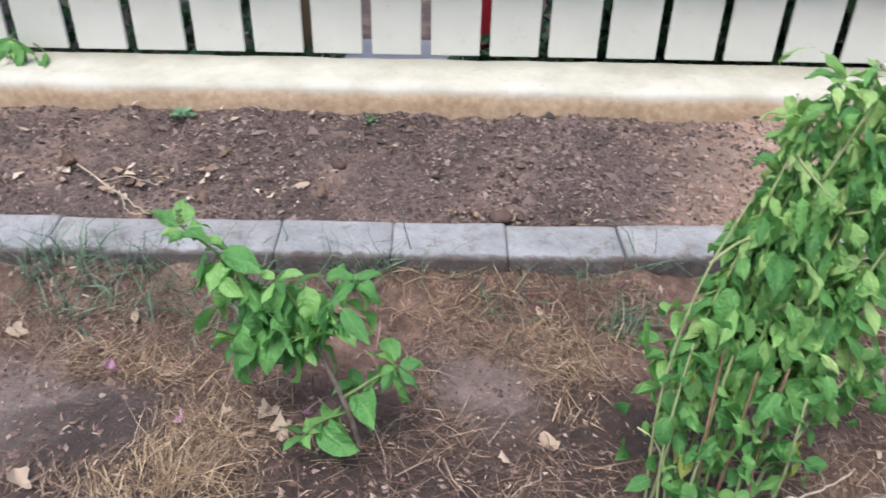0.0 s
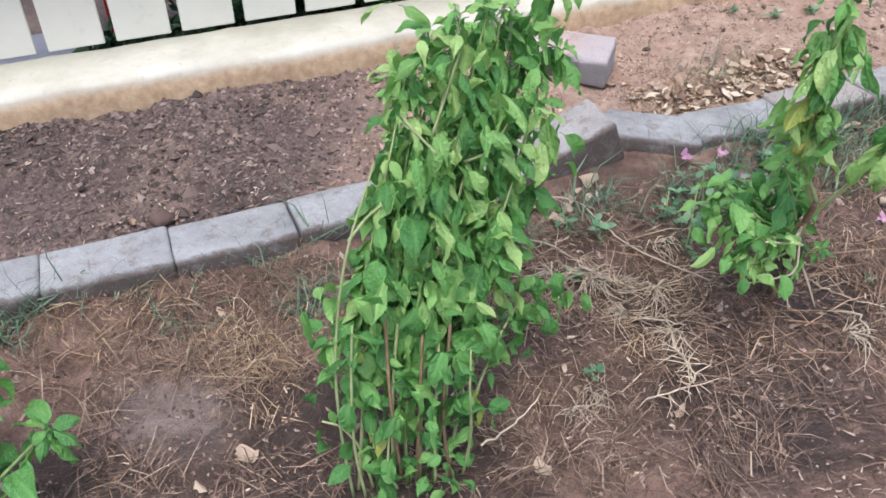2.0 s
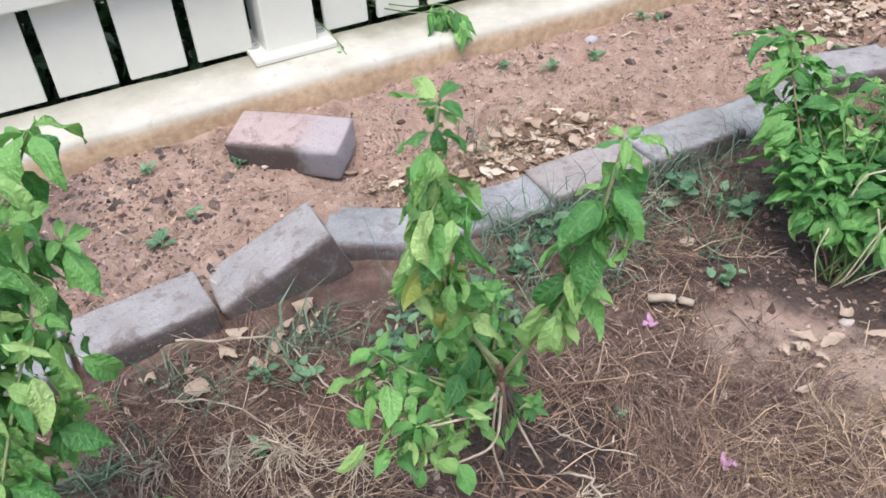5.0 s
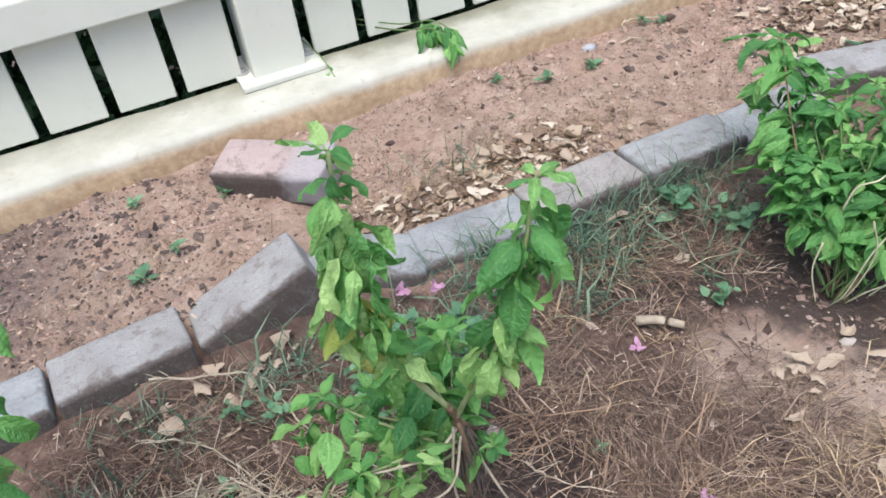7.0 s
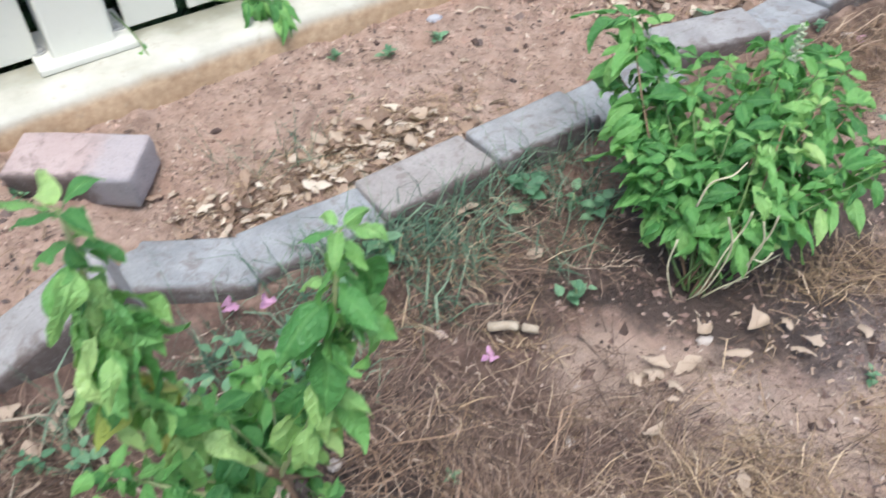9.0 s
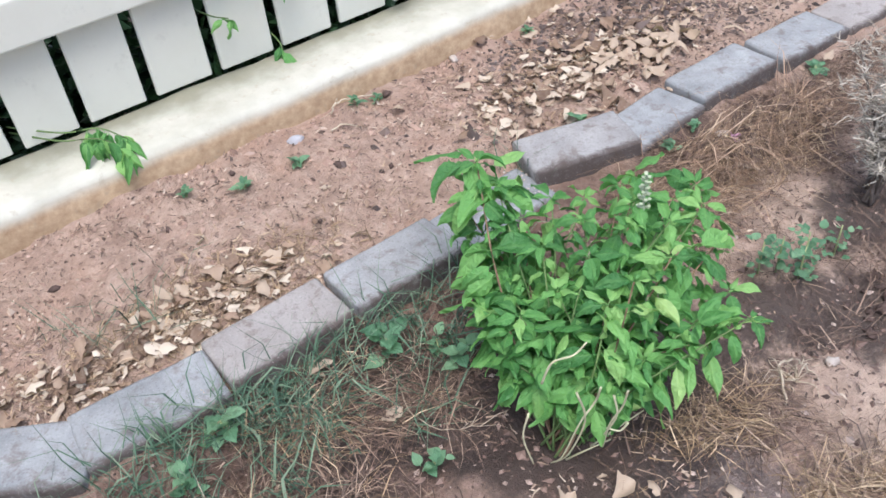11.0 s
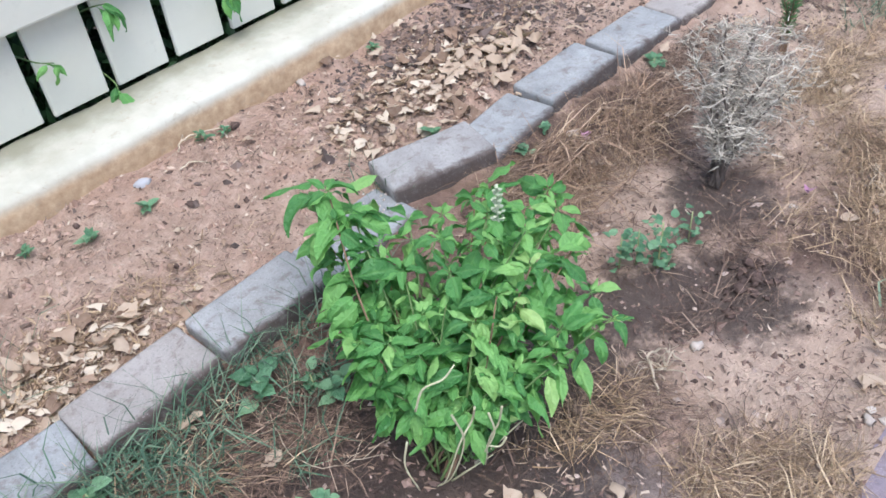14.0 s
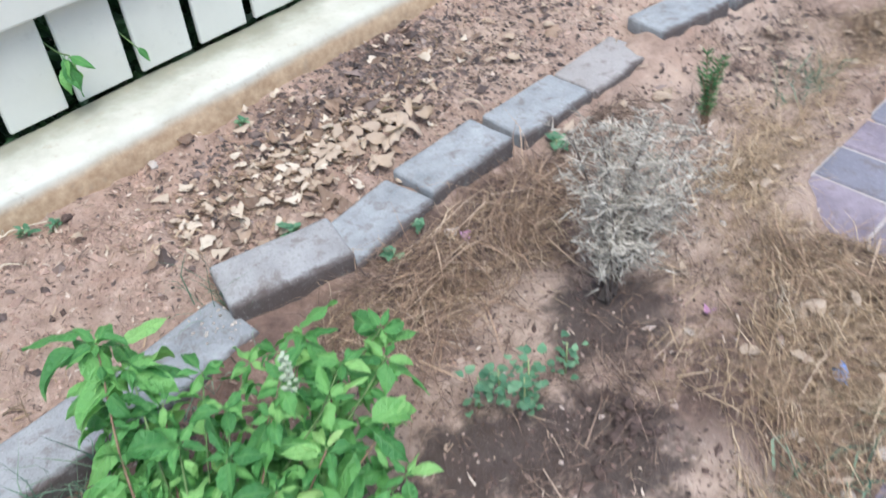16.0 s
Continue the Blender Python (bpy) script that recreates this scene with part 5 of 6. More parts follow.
def build_chips():
    r = np.random.default_rng(5)
    octa = np.array([(1, 0, 0), (-1, 0, 0), (0, 1, 0), (0, -1, 0), (0, 0, 1), (0, 0, -1)], float)
    tri = np.array([(0, 2, 4), (2, 1, 4), (1, 3, 4), (3, 0, 4), (2, 0, 5), (1, 2, 5), (3, 1, 5), (0, 3, 5)])

    def lumps(p, size, flat):
        n = len(p)
        a = r.uniform(0, 6.283, n)
        s = size * r.lognormal(0, 0.45, (n, 1)) * np.c_[r.uniform(0.7, 1.6, n), r.uniform(0.5, 1.0, n), r.uniform(*flat, n)]
        v = octa[None] * s[:, None] * r.uniform(0.7, 1.25, (n, 6, 1))
        tip = r.normal(0, 0.35, n)
        x, y, z = v[..., 0], v[..., 1], v[..., 2]
        z = z + x * np.sin(tip)[:, None]
        c, d = np.cos(a)[:, None], np.sin(a)[:, None]
        v = np.stack([x * c - y * d, x * d + y * c, z], -1)
        v += np.c_[p, ground_z(p[:, 0], p[:, 1])][:, None]
        return v.reshape(-1, 3), (np.arange(n)[:, None, None] * 6 + tri).reshape(-1, 3)

    bed = np.c_[r.uniform(-1.15, 0.80, 22000), r.uniform(1.19, 1.52, 22000)]
    bed = bed[r.uniform(0, 1, len(bed)) < (0.62 + 1.1 * relief(bed[:, 0], bed[:, 1], 0.22, 35)) * (1.0 - 0.9 * ease(bed[:, 0] + 0.3 * relief(bed[:, 0], bed[:, 1], 0.2, 31), 0.25, 0.65))]
    v, f = lumps(bed, 0.0037, (0.3, 0.8))
    soup("mulch", v, f, CHIP, "dark crumbly mulch chips on the bed", "mulch")
    bed = np.c_[r.uniform(0.35, 3.2, 26000), r.uniform(1.19, 1.52, 26000)]
    bed = bed[r.uniform(0, 1, len(bed)) < 0.25 + 1.5 * np.maximum(0, relief(bed[:, 0], bed[:, 1], 0.14, 33))]
    v, f = lumps(bed, 0.0028, (0.4, 0.9))
    soup("soil_crumbs", v, f, REDCHIP, "reddish soil crumbs and bits on the bed", "soil")
    far = np.c_[r.normal(2.12, 0.24, 2200), r.normal(1.385, 0.07, 2200)]
    far = far[(far[:, 1] > 1.2) & (far[:, 1] < 1.52) & (r.uniform(0, 1, len(far)) < 0.55 + 1.2 * relief(far[:, 0], far[:, 1], 0.12, 41))]
    v, f = lumps(far, 0.0048, (0.3, 0.7))
    soup("mulch", v, f, CHIP, "dark mulch and rotted leaf bits on the bed", "mulch")
    dark = np.concatenate([r.normal(0, 1, (n, 2)) * (sx, sy) + (cx, cy) for cx, cy, sx, sy, n in ((2.34, 1.47, 0.11, 0.035, 900), (2.72, 1.42, 0.07, 0.04, 600), (2.2, 1.40, 0.16, 0.06, 700), (2.5, 1.30, 0.14, 0.06, 400), (2.86, 1.0, 0.12, 0.05, 300))])
    dark = dark[(dark[:, 1] < 1.52) & ((dark[:, 1] > 1.22) | (dark[:, 1] < 1.09))]
    v, f = lumps(dark, 0.0046, (0.3, 0.7))
    soup("mulch", v, f, CHIP, "clotted dark mulch in loose heaps on the bed", "mulch")
    lawn = np.c_[r.uniform(-1.0, 2.9, 17000), r.uniform(0.3, 1.09, 17000)]
    keep = ~((lawn[:, 1] < 0.415) & (lawn[:, 0] > 1.2)) & ~((lawn[:, 0] > 2.42) & (lawn[:, 1] < 0.74))
    v, f = lumps(lawn[keep], 0.0029, (0.4, 0.9))
    soup("soil_crumbs", v, f, LAWNCHIP, "brown soil crumbs on the lawn", "soil")


def litter_leaf(r, size):
    """A curled, lobed dry leaf as verts round the origin and faces."""
    curl, w, twist, roll = r.uniform(-0.6, 1.9), r.uniform(0.16, 0.42), r.uniform(-1.8, 1.8), r.uniform(0.0, 3.0)
    lobes, shift = r.choice((0, 0, 1, 2)), r.uniform(0, 6)
    v, f = [], []
    for i in range(8):
        t = i / 7
        half = w * math.sin(math.pi * (0.03 + 0.94 * t) ** 0.85) * (1 + 0.27 * math.sin(lobes * 6.28 * t + shift))
        bow = 0.12 * math.sin(2.2 * t + shift)
        for j in (-2, -1, 0, 1, 2):
            e = abs(j) == 2
            x, y = 0.5 * j * half * (1 + (r.uniform(-0.4, 0.25) if e else 0)) + bow, t - 0.5 + (r.uniform(-0.05, 0.05) if e else 0)
            z = 0.55 * curl * y * y + roll * 0.9 * (x - bow) ** 2 + 0.7 * twist * x * y + (0.02 if j else -0.01) + (r.uniform(-0.04, 0.05) if e else 0)
            v.append((x * size, y * size, z * size))
    for i in range(7):
        for j in range(4):
            a = i * 5 + j
            f.append((a, a + 1, a + 6, a + 5))
    return v, f


def litter_pose(r, x, y, lift=0.004):
    flip = 180 if r.random() < 0.4 else 0
    return pose(x, y, ground_at(x, y) + lift + (0.008 if flip else 0), r.gauss(0, 12) + flip, r.gauss(0, 12), r.uniform(0, 360))


def build_litter():
    r = random.Random(77)
    piles = [((1.97, 1.33, 0.22, 0.09, 330), (2.08, 1.38, 0.22, 0.12, 90), (1.84, 1.40, 0.14, 0.12, 24), (2.30, 1.38, 0.26, 0.12, 60)), ((1.27, 1.235, 0.13, 0.06, 150), (1.18, 1.245, 0.12, 0.06, 90), (1.30, 1.28, 0.16, 0.08, 40)),
             ((1.05, 1.24, 0.12, 0.05, 110), (0.96, 1.27, 0.08, 0.05, 50)), ((-0.58, 1.29, 0.16, 0.06, 46), (-0.74, 1.33, 0.12, 0.10, 20), (-0.34, 1.27, 0.08, 0.03, 9), (0.05, 1.23, 0.06, 0.02, 10), (0.0, 1.22, 0.05, 0.02, 7))]
    for k, patches in enumerate(piles):
        vs, fs = [], []
        for cx, cy, rx, ry, n in patches:
            for _ in range(n):
                x, y = r.gauss(cx, rx * 0.5), min(1.51, max(1.20, r.gauss(cy, ry * 0.5)))
                lv, lf = litter_leaf(r, (0.008 + 0.036 * r.random() ** 2.2) * (0.9 if k == 0 else 0.8))
                m = litter_pose(r, x, y, r.uniform(0.002, 0.008))
                o = len(vs)
                vs += [tuple(m @ Vector(p)) for p in lv]
                fs += [tuple(i + o for i in q) for q in lf]
        soup("leaf_litter", vs, fs, DRY, "tan and brown dry leaf litter on the bed", "dry leaves").data.polygons.foreach_set("use_smooth", [True] * len(fs))
    # leaves that lie singly
    single = [(-0.441, 1.476, 0.02), (-0.642, 1.51, 0.02), (-0.83, 1.43, 0.025), (-0.296, 1.498, 0.022), (-0.502, 0.986, 0.03), (-0.664, 0.946, 0.035), (-0.286, 0.749, 0.03), (-0.252, 0.764, 0.032), (-0.272, 0.795, 0.028), (-0.546, 0.673, 0.034)]
    single += [(0.112, 1.018, 0.022), (0.099, 0.738, 0.03), (0.043, 0.705, 0.02), (0.638, 0.627, 0.026), (0.43, 0.603, 0.026), (0.096, 0.74, 0.03), (0.745, 1.09, 0.036), (0.70, 1.07, 0.03), (1.319, 0.727, 0.036), (1.345, 0.70, 0.04), (1.40, 0.679, 0.034)]
    single += [(1.247, 0.654, 0.034), (1.276, 0.545, 0.036), (1.281, 1.07, 0.035), (1.314, 1.255, 0.038), (1.284, 1.25, 0.038), (1.171, 1.297, 0.038), (1.286, 1.235, 0.038), (1.275, 1.075, 0.03), (1.319, 0.966, 0.035), (1.659, 1.436, 0.03),
              (2.365, 0.48, 0.045), (2.051, 0.986, 0.03), (2.047, 1.019, 0.03), (1.46, 0.70, 0.035), (1.49, 0.645, 0.03), (0.63, 1.06, 0.04), (0.58, 1.03, 0.035), (0.66, 1.03, 0.03), (1.55, 0.62, 0.03), (2.15, 0.62, 0.03), (2.25, 0.60, 0.03), (0.53, 0.74, 0.02)]
    single += [(-0.27 + r.gauss(0, 0.03), 0.765 + r.gauss(0, 0.022), r.uniform(0.016, 0.03)) for _ in range(9)]
    single += [(0.62 + r.gauss(0, 0.09), 1.04 + r.gauss(0, 0.04), r.uniform(0.012, 0.03)) for _ in range(20)]
    single += [(1.34 + r.gauss(0, 0.10), 0.70 + r.gauss(0, 0.05), r.uniform(0.010, 0.03)) for _ in range(12)]
    single += [(2.22 + r.gauss(0, 0.12), 0.55 + r.gauss(0, 0.06), r.uniform(0.010, 0.024)) for _ in range(16)]
    single += [(2.12 + r.gauss(0, 0.12), 0.98 + r.gauss(0, 0.06), r.uniform(0.010, 0.022)) for _ in range(10)]
    q = random.Random(78)
    for cx, cy, sx, sy, n, lo, hi in ((2.14, 1.30, 0.10, 0.04, 26, 0.026, 0.046), (2.30, 0.56, 0.08, 0.08, 14, 0.018, 0.034), (1.94, 0.455, 0.05, 0.02, 10, 0.02, 0.034), (2.49, 0.80, 0.05, 0.05, 12, 0.018, 0.032), (2.85, 0.98, 0.16, 0.06, 34, 0.014, 0.03), (3.08, 0.84, 0.08, 0.05, 12, 0.016, 0.03), (2.40, 1.03, 0.06, 0.03, 10, 0.018, 0.034), (2.62, 1.33, 0.14, 0.06, 14, 0.016, 0.03)):
        single += [(q.gauss(cx, sx), min(1.5, max(0.43, q.gauss(cy, sy))), q.uniform(lo, hi)) for _ in range(n)]
    single = [p for p in single if p[0] < 2.43 or p[1] > 0.75]
    for x, y, s in single:
        lv, lf = litter_leaf(r, s)
        ob = new("dry_leaf", mesh_of("dry_leaf", lv, lf, DRY, True))
        ob.matrix_basis = litter_pose(r, x, y, 0.012 if s > 0.03 else 0.006)
        tagged(ob, "curled tan dry leaf lying on the soil", "dry leaf", "single dry leaves")


def build_twigs():
    r = random.Random(91)

    def twig(pts, r0, r1, mat, label, hairs=0):
        line = [Vector((x, y, ground_at(x, y) + z)) for x, y, z in pts]
        line = spline(line, 5)
        for p in line[1:-1] if r0 < 0.005 else ():
            p += Vector((r.gauss(0, 0.0016), r.gauss(0, 0.0016), r.gauss(0, 0.001)))
        if hairs:
            r0, r1, hairs = 0.62 * r0, 0.6 * r1, int(1.5 * hairs)
        pieces = []
        for _ in range(hairs):
            p = line[r.randrange(1, len(line) - 1)]
            a, n = r.uniform(0, 6.28), r.uniform(0.012, 0.045)
            q = p + Vector((math.cos(a) * n, math.sin(a) * n, r.uniform(-0.004, 0.012)))
            pieces.append(tube([p, p.lerp(q, 0.5) + Vector((r.uniform(-0.008, 0.008), r.uniform(-0.008, 0.008), 0.004)), q], r1 * 0.7, r1 * 0.3, 4))
        v, f = tube(line, r0, r1, 5 if r0 < 0.005 else 9, 0.12 if r0 < 0.005 else 0.03)
        if not hairs:
            tagged(new("twig", mesh_of("twig", v, f, mat, True)), label, "twig")
            return
        root = thing("twig", line[0], label, "twig")
        under(root, "stalk", mesh_of("stalk", v, f, mat, True), Matrix.Identity(4))
        v, f = joined(pieces)
        under(root, "root_hair", mesh_of("root_hair", v, f, mat, True), Matrix.Identity(4), "fine pale rootlets")["kind"] = "stuff"

    twig([(-0.695, 1.322, 0.015), (-0.611, 1.258, 0.012), (-0.55, 1.222, 0.01), (-0.53, 1.215, 0.015)], 0.0028, 0.002, PALE, "pale branched twig lying on the mulch", 9)
    twig([(-0.64, 1.28, 0.014), (-0.59, 1.285, 0.016), (-0.545, 1.275, 0.012)], 0.0014, 0.0008, PALE, "thin side branch of a dry twig on mulch")
    twig([(-0.60, 1.252, 0.014), (-0.575, 1.21, 0.02), (-0.545, 1.19, 0.03)], 0.0013, 0.0008, PALE, "thin side branch of a dry twig on mulch")
    twig([(0.573, 1.075, 0.05), (0.62, 1.07, 0.03), (0.697, 1.05, 0.025), (0.739, 0.935, 0.02), (0.805, 0.815, 0.015)], 0.0032, 0.002, PALE, "long pale bent twig with rootlets on soil", 16)
    twig([(0.685, 0.723, 0.02), (0.682, 0.69, 0.02), (0.67, 0.65, 0.015), (0.603, 0.652, 0.015)], 0.003, 0.0022, PALE, "pale hooked dry root lying on soil", 26)
    twig([(0.493, 0.665, 0.015), (0.515, 0.668, 0.02), (0.545, 0.66, 0.015)], 0.0025, 0.0016, PALE, "pale short dry root with rootlets", 18)
    twig([(0.66, 0.795, 0.015), (0.69, 0.775, 0.02), (0.73, 0.755, 0.012)], 0.0025, 0.0016, PALE, "pale short dry root with rootlets", 14)
    twig([(0.532, 1.031, 0.015), (0.607, 0.976, 0.02), (0.674, 0.871, 0.015)], 0.0026, 0.0016, PALE, "thin straight dry twig on the lawn", 8)
    twig([(0.63, 0.90, 0.03), (0.66, 0.86, 0.04), (0.69, 0.84, 0.02)], 0.0024, 0.0014, PALE, "tuft of dry pale roots", 34)
    twig([(0.60, 0.93, 0.02), (0.58, 0.88, 0.03), (0.57, 0.85, 0.02)], 0.0022, 0.0014, PALE, "tuft of dry pale roots", 24)
    twig([(0.95, 0.76, 0.015), (0.967, 0.722, 0.02), (1.02, 0.675, 0.012)], 0.0024, 0.0014, PALE, "thin pale dry twig on damp soil", 9)
    twig([(0.90, 0.70, 0.02), (0.935, 0.665, 0.035), (0.93, 0.63, 0.03), (0.915, 0.615, 0.015)], 0.0022, 0.0016, PALE, "pale curved root arching out of the soil")
    twig([(1.569, 1.500, 0.008), (1.585, 1.512, 0.012), (1.610, 1.512, 0.012), (1.669, 1.495, 0.008)], 0.003, 0.002, PALE, "pale bent twig on red soil", 3)
    twig([(1.546, 1.463, 0.006), (1.567, 1.457, 0.008), (1.587, 1.442, 0.006)], 0.0018, 0.0012, PALE, "small pale twig on red soil")
    twig([(1.192, 0.891, 0.015), (1.215, 0.872, 0.017), (1.238, 0.849, 0.015)], 0.0066, 0.0052, PALE, "short thick pale stick on the lawn")
    twig([(0.36, 0.63, 0.05), (0.41, 0.645, 0.045), (0.455, 0.67, 0.06)], 0.0024, 0.0014, PALE, "pale dry stalk beside the tall plant", 4)
    twig([(2.23, 0.63, 0.0), (2.235, 0.628, 0.03), (2.232, 0.63, 0.055)], 0.002, 0.0012, PALE, "small upright pale dead stalk", 5)
    twig([(1.36, 1.02, 0.01), (1.34, 0.95, 0.012), (1.37, 0.89, 0.01), (1.43, 0.87, 0.015)], 0.0015, 0.001, PALE, "thin curved dry stalk on the soil", 3)
    twig([(1.71, 0.665, 0.008), (1.735, 0.70, 0.03), (1.765, 0.70, 0.025), (1.775, 0.675, 0.006)], 0.002, 0.0014, PALE, "pale looped dry root")


def build_root_tufts():
    """Fans of pale dry roots that lie on the lawn."""
    r = random.Random(57)
    for x, y, heading, size, n in ((0.655, 0.89, 200, 0.075, 46), (0.60, 0.915, 230, 0.06, 30), (0.73, 0.84, 250, 0.06, 34), (0.71, 0.755, 215, 0.055, 24), (0.545, 0.69, 240, 0.045, 18), (0.66, 0.80, 160, 0.05, 22), (0.52, 0.93, 190, 0.06, 24), (0.78, 0.93, 290, 0.05, 16), (1.75, 0.68, 60, 0.045, 16), (0.92, 0.66, 320, 0.07, 18)):
        root = thing("root_tuft", (x, y, ground_at(x, y)), "pale dry fibrous root clump lying on soil", "dead roots", "dry root clumps")
        pieces = []
        for _ in range(n):
            a = radians(heading + r.gauss(0, 38))
            k = size * r.uniform(0.4, 1.2)
            bend = r.gauss(0, 0.7)
            pts = []
            for j in range(5):
                q = j / 4
                px, py = x + k * q * math.cos(a + bend * q), y + k * q * math.sin(a + bend * q)
                pts.append((px, py, ground_at(px, py) + 0.003 + r.uniform(0.2, 1.0) * 0.026 * math.sin(2.6 * q + 0.3)))
            pieces.append(tube(spline(pts, 2), r.uniform(0.0006, 0.0014), 0.0004, 4))
        v, f = joined(pieces)
        under(root, "root_hair", mesh_of("root_hair", v, f, PALE, True), Matrix.Identity(4))["kind"] = "stuff"


def build_weeds():
    r = random.Random(17)

    blades_of = {}

    def blade(narrow):
        if narrow not in blades_of:
            blades_of[narrow] = leaf_mesh("leaf", WEEDLEAF, narrow * 1.5, 0.8, 0.35, 0.2, 0.04, 0.3, 2)
        return blades_of[narrow]

    def weed(x, y, size, n, label, tall=0.0, narrow=0.34):
        z = ground_at(x, y)
        plant = thing("weed", (x, y, z), label, "weed", "small weeds")
        for i in range(n):
            up = r.uniform(-5, 40) + (15 if tall else 0)
            spread = 0.35 * tall
            under(plant, "leaf", blade(narrow), leaf_pose((x + r.uniform(-spread, spread), y + r.uniform(-spread, spread), z + 0.002 + tall * r.random()), i * 137.5 + r.uniform(-20, 20), up, r.uniform(-15, 15), size * r.uniform(0.4, 0.8)))
        if tall:
            tv, tf = tube([(x, y, z - 0.004), (x + 0.002, y + 0.001, z + tall * 0.5), (x, y, z + tall)], 0.0018, 0.001, 5)
            under(plant, "stem", mesh_of("stem", tv, tf, STEM, True), Matrix.Identity(4))

    for x, y, s in ((-0.551, 1.487, 0.035), (-0.184, 1.49, 0.022), (1.46, 1.428, 0.028), (1.617, 1.495, 0.022), (1.657, 1.49, 0.02), (1.36, 1.422, 0.028), (2.0, 1.49, 0.025), (0.76, 1.42, 0.02), (0.62, 1.46, 0.022), (0.60, 1.29, 0.03), (0.66, 1.33, 0.02), (1.28, 1.46, 0.02)):
        weed(x, y, 1.2 * s, 12, "tiny green weed seedling in the bed", 0.012, 0.3)
    for x, y, s in ((1.90, 1.235, 0.035), (1.962, 1.085, 0.03), (2.349, 1.09, 0.04), (2.03, 1.10, 0.025)):
        weed(x, y, s, 10, "small leafy green weed against the kerb", 0.015, 0.45)
    for x, y, s in ((1.368, 1.045, 0.05), (1.448, 0.99, 0.04), (1.134, 1.06, 0.05), (1.314, 0.871, 0.032), (1.43, 1.02, 0.035), (1.06, 1.03, 0.04), (0.98, 1.0, 0.04), (0.71, 0.98, 0.03), (0.66, 1.0, 0.025)):
        weed(x, y, s, 11, "small leafy green weed growing from the lawn", 0.035, 0.42)
    for x, y, s, h in ((1.881, 0.815, 0.026, 0.07), (1.90, 0.79, 0.026, 0.06), (1.86, 0.83, 0.024, 0.06), (1.92, 0.80, 0.022, 0.075), (1.985, 0.79, 0.02, 0.06)):
        weed(x, y, s, 22, "low leafy green weed with small leaves", h, 0.5)
    for x, y, s, h in ((0.93, 0.93, 0.04, 0.10), (0.86, 0.95, 0.036, 0.09), (0.98, 0.93, 0.035, 0.08), (0.90, 0.99, 0.034, 0.09), (0.83, 0.98, 0.034, 0.06), (0.82, 0.90, 0.036, 0.08)):
        weed(x, y, s, 20, "leafy blue-green weed behind the forked plant", h, 0.30)
    for x, y, s in ((1.04, 0.74, 0.02), (0.50, 0.85, 0.03), (0.56, 0.72, 0.03), (1.50, 0.57, 0.02), (0.62, 0.90, 0.03)):
        weed(x, y, s, 9, "small green weed among dead grass", 0.012, 0.3)


